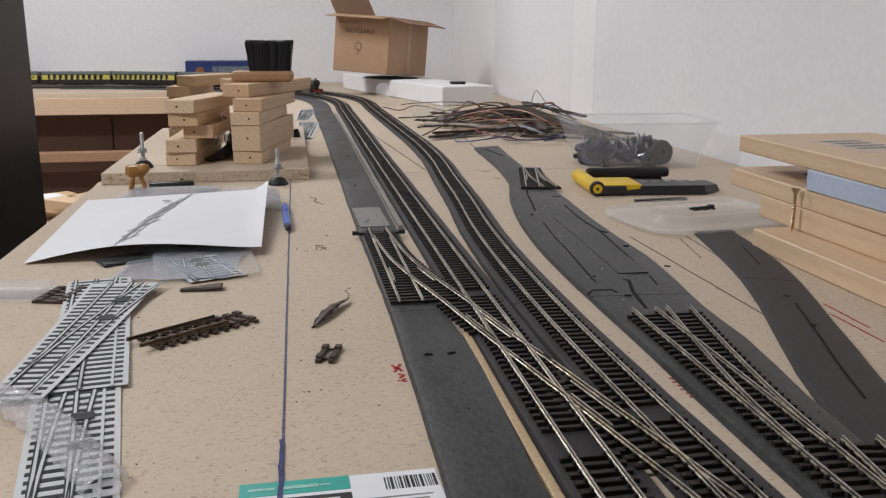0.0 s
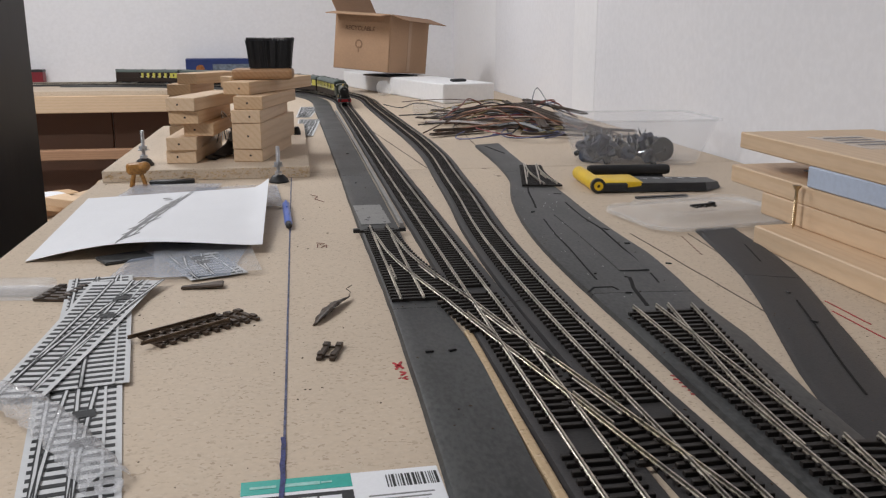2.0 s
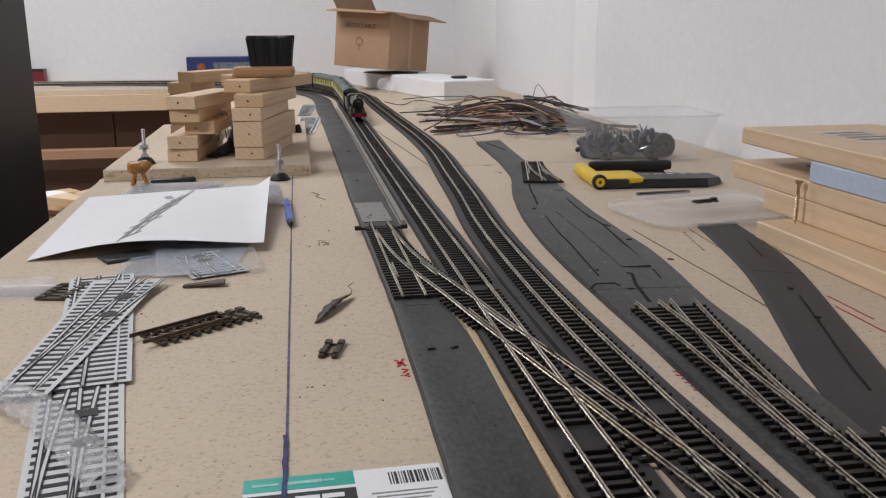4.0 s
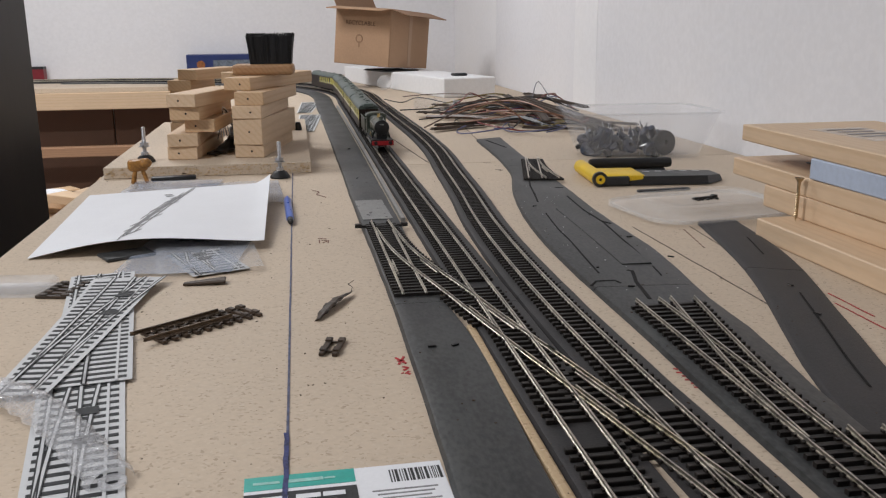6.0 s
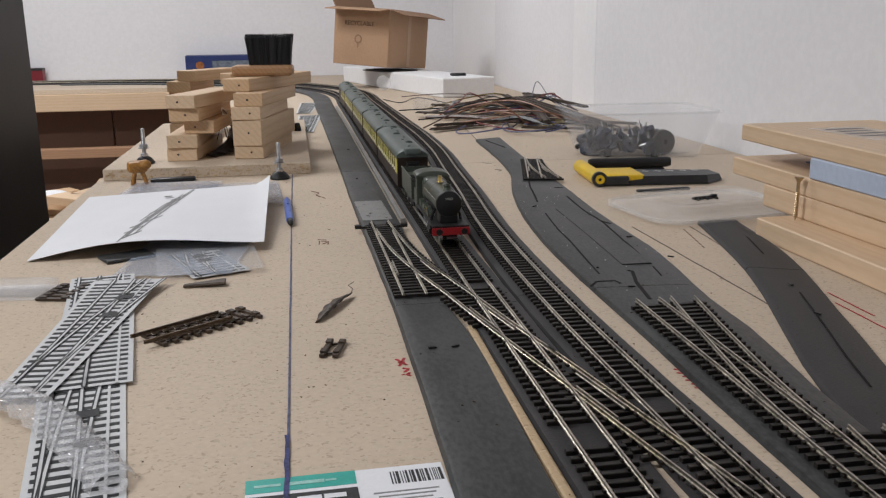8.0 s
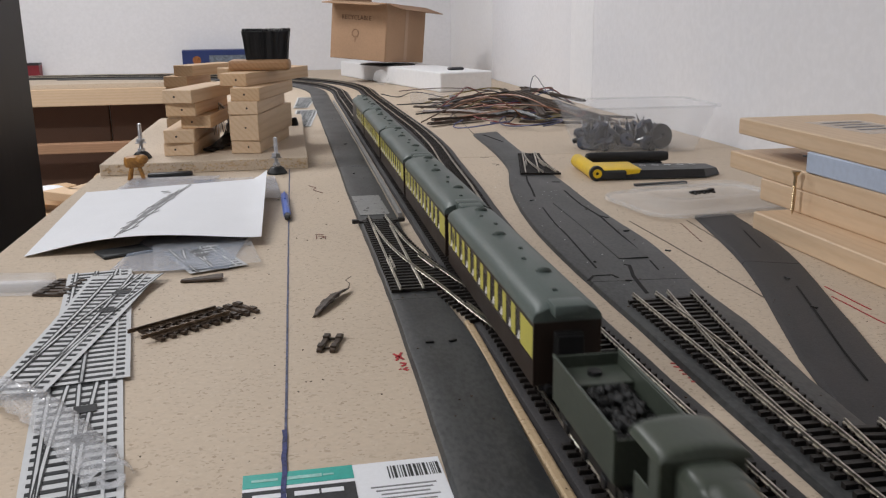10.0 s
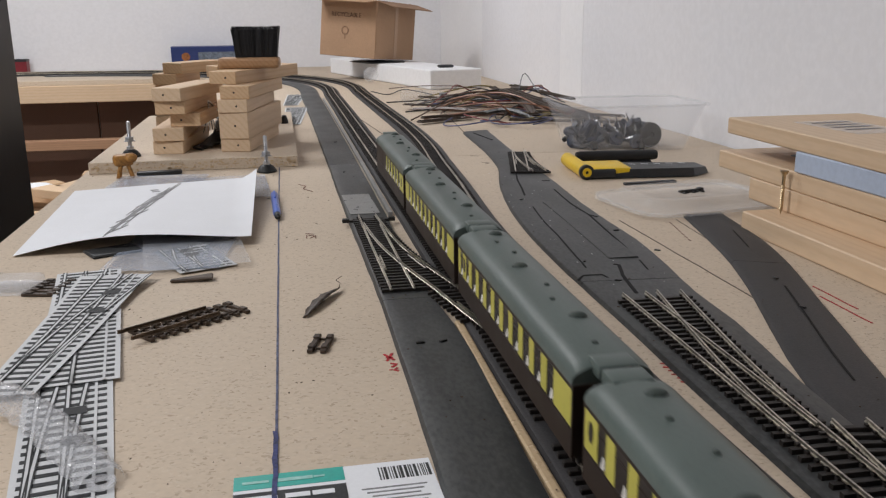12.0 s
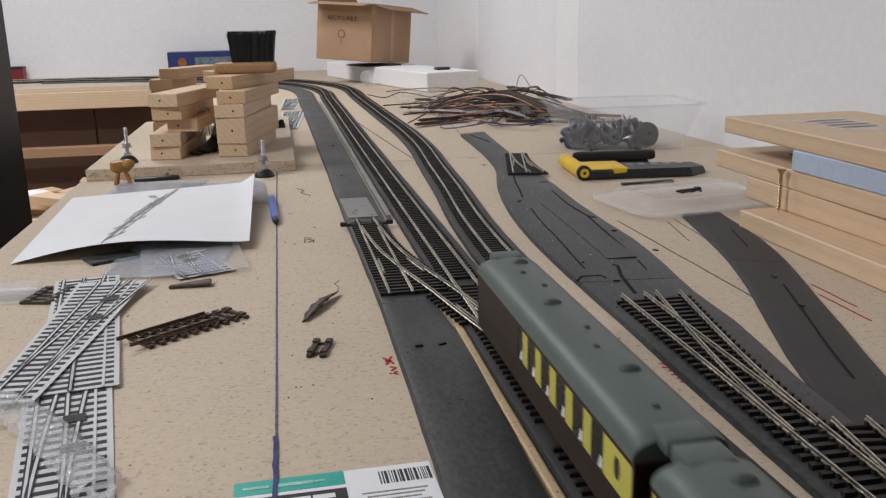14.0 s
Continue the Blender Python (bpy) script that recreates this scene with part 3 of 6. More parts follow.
def coach(label, layout):
    """A saloon coach; local -y leads, z 0 is the rail top. layout: (kind, width) from the leading end: p panel, o panel with oval, w window, b brown."""
    th = thing("passenger_coach", label, "model coach", group="coaches of the train")
    L, W, t = COACH_L, 0.0365, 0.0016
    z_floor, z_low, z_top, z_eave = 0.0085, 0.0235, 0.0410, 0.0435
    part("floor", bm_box(W - 2 * t, L - 2 * t, 0.002, (0, 0, z_floor), 0), UMBER, th)
    part("interior", bm_box(W * 0.55, L * 0.94, 0.020, (0, 0, z_floor + 0.003), 0), UMBER, th)
    for s in (-1, 1):
        side = part("lower_side", bm_box(t, L, z_low - z_floor, (s * (W - t) / 2, 0, z_floor), 0.0003), UMBER, th, "dark umber-brown lower side")
        part("waist_moulding", bm_box(0.0004, L - 0.001, 0.0006, (s * (W / 2 + 0.0002), 0, z_low - 0.0012), 0), UMBER, side)
        part("cornice", bm_box(t, L, z_eave - z_top, (s * (W - t) / 2, 0, z_top), 0), UMBER, th, "dark umber-brown cornice")
        part("end_wall", bm_box(W + 0.0002, 0.0016, z_eave - z_floor, (0, s * (L / 2 + 0.0004), z_floor), 0.0003), UMBER, th)
    part("roof", roof_mesh(L + 0.001, W + 0.001, z_eave, 0.0105), ROOF, th, "domed grey-green roof", smooth=True)
    total = sum(w for _, w in layout)
    y = -L / 2
    for kind, w in layout:
        w = w * L / total
        c = y + w / 2
        for s in (-1, 1):
            x = s * (W - t) / 2
            if kind == "w":
                part("window", bm_box(0.0006, w, z_top - z_low, (x + s * 0.0003, c, z_low), 0), GLASS_D, th, "dark window pane")
                part("table_lamp", bm_lathe([(0.0001, 0), (0.0019, 0), (0.0011, 0.0042), (0.0001, 0.0044)], 10, m=pose(x - s * 0.0001, c - w / 2 + 0.0026, z_low + 0.0016)), LAMP_W, th, "small white table lamp")
                part("window_bar", bm_box(0.0008, w, 0.0007, (x + s * 0.0004, c, z_low + 0.0125), 0), UMBER, th)
            elif kind == "b":
                part("brown_panel", bm_box(t, w, z_top - z_low, (x, c, z_low), 0), UMBER, th)
            else:
                p = part("cream_panel", bm_box(t, w, z_top - z_low, (x, c, z_low), 0), CREAM, th, "yellowish cream panel")
                if kind == "o":
                    bo = bm_cyl(0.0028, 0.0028, 0.0004, Matrix.Translation((x + s * (t / 2) - 0.0002, c, (z_low + z_top) / 2 + 0.001)) @ ROT_Y @ Matrix.Diagonal((1.7, 1, 1, 1)), 20)
                    part("oval_window", bo, GLASS_D, p, "small dark oval window")
        y += w
    # roof ventilators
    for i, f in enumerate((-0.42, -0.27, -0.16, -0.06, 0.10, 0.22, 0.33, 0.42)):
        big = i % 3 == 1
        x = 0.0035 if i % 2 else -0.001
        zr = z_eave + 0.0103
        if big:
            part("roof_vent", bm_ball(0.0032, (x, f * L, zr - 0.0002), (1.55, 1.0, 0.75), u=14, v=8), VENT, th, smooth=True)
        else:
            part("roof_vent", bm_cyl(0.0017, 0.0013, 0.0016, pose(x, f * L, zr - 0.0005), 12), VENT, th, smooth=True)
    for s in (-1, 1):
        part("gangway_hood", bm_box(0.0185, 0.0150, 0.0068, (0, s * (L / 2 + 0.0005), z_eave + 0.0040), 0.0016, seg=2), ROOF, th, "raised grey-green hood over the gangway", smooth=True)
        part("roof_pipe", bm_tube([(-0.0125, s * (L / 2 - 0.013), z_eave + 0.0078), (0.0125, s * (L / 2 - 0.013), z_eave + 0.0078)], 0.0006, 5), VENT, th)
    # underframe and gangways
    bm = bm_box(0.026, L - 0.004, 0.0022, (0, 0, 0.0065), 0)
    for s in (-1, 1):
        bm_box(0.0012, L * 0.46, 0.0012, (s * 0.013, 0, 0.0030), 0, bm)
        for q in (-0.035, 0, 0.035):
            bm_box(0.008, 0.014, 0.005, (s * 0.008, q, 0.002), 0.0004, bm)
        bm_box(0.030, 0.002, 0.003, (0, s * (L / 2 + 0.001), 0.0062), 0, bm)
        for q in (-0.0105, 0.0105):
            bm_cyl(0.0022, 0.0022, 0.005, Matrix.Translation((q, s * (L / 2 + 0.001), 0.0078)) @ Matrix.Rotation(radians(-90 * s), 4, "X"), 10, bm)
    part("underframe", bm, BLACK, th)
    for s in (-1, 1):
        bm = bmesh.new()
        for k in range(4):
            bm_box(0.0150 - 0.001 * (k % 2), 0.0016, 0.030 - 0.001 * (k % 2), (0, s * (L / 2 + 0.001 + 0.0019 * k), 0.0085), 0.0003, bm)
        part("gangway", bm, BLACK, th, "black concertina gangway")
        bogie(th, s * 0.088)
    return th


def saloon(front, back, n):
    mid = []
    for i in range(n):
        mid += [("w", 0.0125), ("p", 0.0085)]
    return front + mid[:-1] + back


COACHES = [
    coach("umber and cream saloon coach with grey-green roof", saloon([("p", 0.026), ("w", 0.011), ("p", 0.0095)], [("p", 0.009), ("w", 0.009), ("o", 0.010), ("w", 0.008), ("p", 0.008)], 8)),
    coach("umber and cream saloon coach with grey-green roof", saloon([("p", 0.026)], [("p", 0.009), ("w", 0.009), ("o", 0.015)], 9)),
    coach("umber and cream saloon coach with grey-green roof", saloon([("p", 0.026), ("w", 0.011), ("p", 0.0095)], [("p", 0.009), ("w", 0.009), ("o", 0.010), ("w", 0.008), ("p", 0.008)], 8)),
    coach("umber and cream saloon coach with grey-green roof", saloon([("p", 0.026)], [("p", 0.009), ("w", 0.009), ("p", 0.022)], 9)),
    coach("umber and cream brake coach, its tail end windowless brown", saloon([("o", 0.026)], [("p", 0.008), ("w", 0.008), ("b", 0.085)], 5)),
]


def locomotive():
    """A 4-6-0 with its front at local y -0.072; -y leads."""
    th = thing("steam_locomotive", "dark green model steam locomotive, black smokebox, red buffer beam", "model locomotive")
    f = -0.072
    bm = bm_box(0.034, 0.137, 0.0016, (0, f + 0.073, 0.0165), 0.0003)
    bm_box(0.0135, 0.120, 0.011, (0, f + 0.072, 0.0055), 0.0004, bm)
    bm_box(0.031, 0.014, 0.0022, (0, f + 0.012, 0.0150), 0.0005, bm)
    part("running_plate", bm, BLACK, th)
    part("buffer_beam", bm_box(0.0345, 0.0022, 0.0068, (0, f + 0.0045, 0.0095), 0.0003), RED, th, "red buffer beam")
    for s in (-1, 1):
        b = bm_cyl(0.0013, 0.0013, 0.0045, Matrix.Translation((s * 0.0115, f + 0.0035, 0.0138)) @ ROT_X, 12)
        bm_cyl(0.0030, 0.0030, 0.0008, Matrix.Translation((s * 0.0115, f - 0.0005, 0.0138)) @ ROT_X, 16, b)
        part("buffer", b, BLACK, th)
        b = bm_cyl(0.0036, 0.0036, 0.016, Matrix.Translation((s * 0.0145, f + 0.036, 0.0105)) @ ROT_X, 16)
        bm_box(0.006, 0.015, 0.006, (s * 0.0140, f + 0.0285, 0.0105), 0.0008, b)
        part("cylinder", b, BLACK, th)
        b = bm_box(0.0012, 0.062, 0.0016, (s * 0.0152, f + 0.080, 0.0085), 0.0003)
        bm_box(0.001, 0.034, 0.0012, (s * 0.0160, f + 0.052, 0.0098), 0.0003, b)
        part("coupling_rod", b, STEEL, th)
    part("coupling_hook", bm_box(0.010, 0.008, 0.0012, (0, f - 0.002, 0.0075), 0.0003), BLACK, th)
    # boiler, smokebox, chimney
    ax = 0.0362
    bm = bm_lathe([(0.0001, 0), (0.0112, 0), (0.0112, 0.030), (0.0126, 0.055), (0.0126, 0.058)], 28, m=Matrix.Translation((0, f + 0.034, ax)) @ Matrix.Rotation(radians(-90), 4, "X"))
    bm_box(0.0235, 0.024, 0.023, (0, f + 0.100, 0.0245), 0.006, bm, seg=3)
    part("boiler", bm, LOCO_G, th, "dark green tapered boiler", smooth=True)
    bm = bm_lathe([(0.0001, -0.0016), (0.0075, -0.0012), (0.0100, -0.0004), (0.0117, 0), (0.0120, 0.0006), (0.0120, 0.0030), (0.0113, 0.0031)], 28,
                  m=Matrix.Translation((0, f + 0.014, ax)) @ Matrix.Rotation(radians(-90), 4, "X"))
    bm_box(0.017, 0.018, 0.010, (0, f + 0.025, 0.0180), 0.001, bm)
    sb = part("smokebox_front", bm, BLACK, th, "matt black smokebox front", smooth=True)
    part("smokebox", bm_lathe([(0.0113, 0), (0.0118, 0.0002), (0.0118, 0.0182), (0.0113, 0.0184)], 28, m=Matrix.Translation((0, f + 0.0168, ax)) @ Matrix.Rotation(radians(-90), 4, "X")), LOCO_G, th, "dull green smokebox barrel", smooth=True)
    part("number_plate", bm_box(0.0070, 0.0005, 0.0020, (0, f + 0.0122, ax + 0.0042), 0), material("worn_plate", (0.30, 0.30, 0.28), 0.5, vary=0.5, scale=900, fine=1500), sb)
    bm = bm_lathe([(0.0046, 0), (0.0034, 0.0012), (0.0031, 0.0036), (0.0037, 0.0042), (0.0037, 0.0054), (0.0026, 0.0055)], 20, m=pose(0, f + 0.0235, ax + 0.0112))
    part("chimney", bm, LOCO_G, th, smooth=True)
    bm = bm_lathe([(0.0034, 0), (0.0022, 0.002), (0.0020, 0.0055), (0.0024, 0.006), (0.0001, 0.0062)], 18, m=pose(0, f + 0.066, ax + 0.0118))
    part("safety_valve_cover", bm, BRASS, th, "polished brass safety valve cover", smooth=True)
    bm = bmesh.new()
    for q in (0.060,):
        bm_lathe([(0.0128 if q > 0.05 else 0.0117, -0.0004), (0.0130 if q > 0.05 else 0.0119, 0.0004)], 28, bm, Matrix.Translation((0, f + q, ax)) @ Matrix.Rotation(radians(-90), 4, "X"))
    part("boiler_band", bm, LINING, th)
    # splashers over the driving wheels, cab
    for q in (0.060, 0.082, 0.104):
        for s in (-1, 1):
            bm = bm_cyl(0.0112, 0.0112, 0.004, Matrix.Translation((s * 0.0125 - 0.002, f + q, 0.0140)) @ ROT_Y, 24)
            bmesh.ops.bisect_plane(bm, geom=list(bm.verts) + list(bm.edges) + list(bm.faces), plane_co=(0, 0, 0.0178), plane_no=(0, 0, 1), clear_inner=True)
            sp = part("splasher", bm, LOCO_G, th)
            if q == 0.060:
                part("splasher_beading", bm_tube([(s * 0.0147, f + q + 0.0114 * math.cos(a), 0.0140 + 0.0114 * math.sin(a)) for a in np.linspace(0.4, 2.74, 9)], 0.0004, 5), BRASS, sp)
        wheelset(th, f + q, 0.0105, "driving_wheel")
    for q in (0.016, 0.036):
        wheelset(th, f + q, 0.0060, "bogie_wheel")
    bm = bmesh.new()
    for s in (-1, 1):
        bm_box(0.0010, 0.021, 0.014, (s * 0.0160, f + 0.1225, 0.0180), 0.0002, bm)
        bm_box(0.0010, 0.008, 0.0145, (s * 0.0160, f + 0.1160, 0.0315), 0.0002, bm)
        bm_box(0.0060, 0.0010, 0.0275, (s * 0.0130, f + 0.1120, 0.0180), 0.0002, bm)
    part("cab", bm, LOCO_G, th)
    b2 = roof_mesh(0.028, 0.0345, 0.0455, 0.0060, 0.001)
    bmesh.ops.translate(b2, vec=(0, f + 0.124, 0), verts=b2.verts)
    part("cab_roof", b2, LOCO_G, th, smooth=True)
    for s in (-1, 1):
        part("handrail", bm_tube([(s * 0.0123, f + 0.016, ax + 0.004), (s * 0.0130, f + 0.08, ax + 0.0045)], 0.0003, 5), STEEL, th)
        part("steam_pipe", bm_tube([(s * 0.0100, f + 0.030, ax - 0.006), (s * 0.0135, f + 0.032, 0.022), (s * 0.0140, f + 0.034, 0.015)], 0.0014, 8), BLACK, th)
    return th


def tender():
    th = thing("tender", "dark green model tender loaded with black coal", "model tender")
    L, W = 0.084, 0.0335
    bm = bm_box(W - 0.002, L, 0.0016, (0, 0, 0.0140), 0)
    for s in (-1, 1):
        bm_box(0.0012, L, 0.0225, (s * (W / 2 - 0.0006), 0, 0.0150), 0.0003, bm)
        bm_box(0.0016, L, 0.0016, (s * (W / 2 - 0.0002), 0, 0.0370), 0.0004, bm)
    bm_box(W - 0.002, 0.0012, 0.0225, (0, L / 2 - 0.0006, 0.0150), 0.0002, bm)
    bm_box(W - 0.002, 0.0012, 0.0190, (0, -L / 2 + 0.0006, 0.0150), 0.0002, bm)
    bm_box(W - 0.003, 0.022, 0.0165, (0, L / 2 - 0.0125, 0.0150), 0.0004, bm)
    part("tank", bm, LOCO_G, th, "dark green tender tank")
    bm = bmesh.new()
    rng = random.Random(4)
    bm_box(W - 0.004, 0.056, 0.010, (0, -0.011, 0.0160), 0, bm)
    for i in range(120):
        x, y = rng.uniform(-0.0135, 0.0135), rng.uniform(-0.037, 0.015)
        r = rng.uniform(0.0014, 0.0028)
        bm_box(r * 2, r * 1.6, r * 1.5, (x, y, 0.0255 + 0.005 * (1 - (x / 0.014) ** 2) * rng.uniform(0.4, 1)), r * 0.25, bm, rot=Euler((rng.uniform(-1, 1), rng.uniform(-1, 1), rng.uniform(0, 3))).to_matrix().to_4x4())
    part("coal_load", bm, COAL, th, "heaped black coal", kind="stuff")
    part("filler_cap", bm_cyl(0.0035, 0.0033, 0.0022, pose(0, L / 2 - 0.012, 0.0315), 18), BLACK, th)
    bm = bm_box(0.024, L - 0.004, 0.004, (0, 0, 0.0100), 0)
    for s in (-1, 1):
        bm_box(0.0012, L - 0.006, 0.0075, (s * 0.0135, 0, 0.0065), 0.0003, bm)
        for q in (-0.026, 0, 0.026):
            bm_box(0.002, 0.006, 0.0055, (s * 0.0142, q, 0.0045), 0.0005, bm)
    part("frame", bm, BLACK, th)
    for q in (-0.026, 0, 0.026):
        wheelset(th, q, 0.0075)
    return th


LOCO, TENDER = locomotive(), tender()

# ---- materials of the things ----
TEMPLATE_PAPER = material("thin_grey_white_paper", (0.62, 0.63, 0.64), 0.75, vary=0.03, scale=30, fine=500, bump=0.05)
PAPER = material("white_paper", (0.80, 0.81, 0.84), 0.7, vary=0.02, scale=20, fine=500, bump=0.05)
INK = material("black_ink", (0.035, 0.037, 0.04), 0.6, vary=0.25, scale=200, fine=900, bump=0)
INK_GREY = material("grey_ink", (0.30, 0.30, 0.31), 0.6, vary=0.2, scale=100, fine=900, bump=0)
BLUE_INK = material("blue_marker", (0.055, 0.065, 0.20), 0.6, vary=0.35, scale=120, fine=700, bump=0)
BLUE_FADED = material("faded_blue_line", (0.13, 0.14, 0.24), 0.6, vary=0.35, scale=150, fine=700, bump=0)
RED_INK = material("red_marker", (0.55, 0.03, 0.04), 0.55, vary=0.3, scale=200, fine=900, bump=0)
PENCIL = material("pencil_line", (0.20, 0.155, 0.12), 0.7, vary=0.4, scale=150, fine=900, bump=0)
BROWN_INK = material("brown_marker", (0.22, 0.08, 0.05), 0.6, vary=0.3, scale=200, fine=900, bump=0)
CARDBOARD = material("brown_cardboard", (0.43, 0.27, 0.165), 0.8, vary=0.06, scale=8, fine=250, bump=0.1)
# Darker copy of the brown cardboard, for the carton's bottom and three flaps.
CARD_DARK = material("dark_brown_cardboard", (0.30, 0.18, 0.11), 0.85, vary=0.08, scale=8, fine=250, bump=0.1)
FOAM_W = material("white_polystyrene", (0.86, 0.86, 0.87), 0.75, vary=0.03, scale=90, fine=500, bump=0.25)
ZINC = material("zinc_plated_steel", (0.62, 0.63, 0.66), 0.3, 1.0, vary=0.12, scale=120, fine=900, bump=0.05)
RUBBER = material("black_rubber", (0.014, 0.014, 0.015), 0.5, vary=0.2, scale=60, fine=700, bump=0.1)
BRISTLE = material("black_bristle", (0.010, 0.010, 0.012), 0.6, vary=0.3, scale=300, fine=900, bump=0)
BLUE_PLASTIC = material("blue_plastic", (0.10, 0.19, 0.62), 0.3, vary=0.08, scale=60, fine=500, bump=0.02)
YELLOW_PLASTIC = material("yellow_plastic", (0.80, 0.53, 0.02), 0.38, vary=0.08, scale=40, fine=500, bump=0.05)
TAN_PLASTIC = material("amber_plastic", (0.42, 0.20, 0.05), 0.4, vary=0.2, scale=120, fine=500, bump=0.05)
DARK_PLASTIC = material("charcoal_plastic", (0.028, 0.030, 0.034), 0.42, vary=0.2, scale=60, fine=600, bump=0.08)
SLEEPER_BROWN = material("brown_sleeper_plastic", (0.060, 0.038, 0.024), 0.48, vary=0.2, scale=150, fine=900, bump=0.1, rand=0.2)
SCREW_M = material("yellow_passivated_screw", (0.60, 0.47, 0.30), 0.35, 1.0, vary=0.15, scale=200, fine=900, bump=0.05)
PANEL_DARK = material("dark_stained_panel", (0.012, 0.010, 0.011), 0.5, vary=0.2, scale=6, fine=120, bump=0.05, stretch=(1, 1, 0.1))
BLUE_CARD = material("navy_box_print", (0.030, 0.050, 0.17), 0.4, vary=0.1, scale=20, fine=300, bump=0.02)
BLUE_GREY = material("pale_blue_board", (0.46, 0.53, 0.66), 0.5, vary=0.05, scale=12, fine=200, bump=0.05)
# Scuffed grey film; its glare is put into the paler base colour.
FILM_GLARE = material("grey_scuffed_film_with_glare", (0.27, 0.275, 0.27), 0.3, vary=0.2, scale=70, fine=500, bump=0.1)
TEAL = material("teal_print", (0.03, 0.40, 0.34), 0.4, vary=0.06, scale=60, fine=500, bump=0.03)


def clear_plastic(name, tint, weight, rough):
    """Thin clear plastic: mostly seen through, with a glossy skin and a milky share."""
    m = bpy.data.materials.new(name)
    m.use_nodes = True
    nt = m.node_tree
    n, l = nt.nodes, nt.links
    b = n["Principled BSDF"]
    b.inputs["Base Color"].default_value = (*tint, 1)
    tex = n.new("ShaderNodeTexNoise")
    tex.inputs["Scale"].default_value = 60
    mr = n.new("ShaderNodeMapRange")
    mr.inputs["To Min"].default_value, mr.inputs["To Max"].default_value = max(0.02, rough - 0.08), rough + 0.1
    l.new(tex.outputs["Fac"], mr.inputs["Value"])
    l.new(mr.outputs[0], b.inputs["Roughness"])
    mr2 = n.new("ShaderNodeMapRange")
    mr2.inputs["To Min"].default_value, mr2.inputs["To Max"].default_value = weight * 0.7, weight * 1.3
    l.new(tex.outputs["Fac"], mr2.inputs["Value"])
    tr = n.new("ShaderNodeBsdfTransparent")
    mix = n.new("ShaderNodeMixShader")
    l.new(mr2.outputs[0], mix.inputs[0])
    l.new(tr.outputs[0], mix.inputs[1])
    l.new(b.outputs[0], mix.inputs[2])
    l.new(mix.outputs[0], n["Material Output"].inputs["Surface"])
    return m


CLEAR = clear_plastic("clear_plastic", (0.86, 0.88, 0.92), 0.20, 0.12)
BLISTER = clear_plastic("blister_plastic", (0.86, 0.87, 0.90), 0.30, 0.09)
MILKY = clear_plastic("milky_plastic", (0.74, 0.76, 0.80), 0.11, 0.28)
BALL_M = clear_plastic("clear_ball_plastic", (0.85, 0.87, 0.9), 0.11, 0.06)
SLEEVE = clear_plastic("plastic_sleeve", (0.62, 0.70, 0.84), 0.42, 0.12)
LID_M = clear_plastic("clear_lid_plastic", (0.86, 0.87, 0.88), 0.17, 0.10)


def ribbon(points, w, z=0.0004, bm=None, thick=0.0003):
    """A flat stroke on a surface."""
    pts = [(p[0], p[1], p[2] if len(p) > 2 else z) for p in points]
    return bm_sweep(pts, [(-w / 2, -thick), (w / 2, -thick), (w / 2, 0), (-w / 2, 0)], bm)


# ---- marks on the boards ----
def wobble(a, b, n, amp, seed):
    return [(a[0] + (b[0] - a[0]) * i / n + amp * noise.noise(Vector((i * 0.7, seed, 0))), a[1] + (b[1] - a[1]) * i / n) for i in range(n + 1)]


thing("marker_line", "straight blue marker line drawn along the board", "marker line", bm=ribbon(wobble((-0.0125, 0.30), (-0.0085, 1.285), 40, 0.0006, 1), 0.0014), mat=BLUE_FADED)
thing("marker_line", "thick blue marker stroke over a sticker", "marker line", bm=ribbon(wobble((-0.0128, 0.34), (-0.0125, 0.432), 12, 0.0012, 2), 0.0024, 0.0010), mat=BLUE_INK)
for k, (a, b, w) in enumerate((((0.114, 2.504), (0.1964, 1.345), 0.0018), ((0.3375, 0.8577), (0.3402, 0.5872), 0.0012), ((0.331, 1.152), (0.372, 1.62), 0.0016), ((0.3958, 0.848), (0.3889, 0.759), 0.0010),
                               ((0.4, 2.6), (0.31, 1.4), 0.0014), ((0.20, 1.06), (0.172, 0.965), 0.0012))):
    thing("pencil_line", "thin pencil guide line on the chipboard", "pencil line", group="pencil lines", bm=ribbon(wobble(a, b, 12, 0.0008, k + 5), w), mat=PENCIL)
for a, b in (((0.3998, 0.6064), (0.3991, 0.5483)), ((0.3904, 0.5818), (0.390, 0.5194))):
    thing("marker_line", "thin red marker line on the chipboard", "marker line", bm=ribbon(wobble(a, b, 8, 0.0006, 9), 0.0012), mat=RED_INK)
for i in range(7):
    x, y = 0.3838 - 0.0021 * i, 0.837 - 0.0117 * i
    thing("pencil_dash", "short brown pencil dash on the chipboard", "pencil mark", group="row of pencil dashes", bm=ribbon([(x, y), (x - 0.0004, y - 0.0065)], 0.0012), mat=BROWN_INK)


def scribble(strokes, w, mat, label):
    th = thing("scribble_mark", label, "hand mark", group="scribbled marks")
    for s in strokes:
        part("stroke", ribbon(spline(s, 0.002), w), mat, th)
    return th


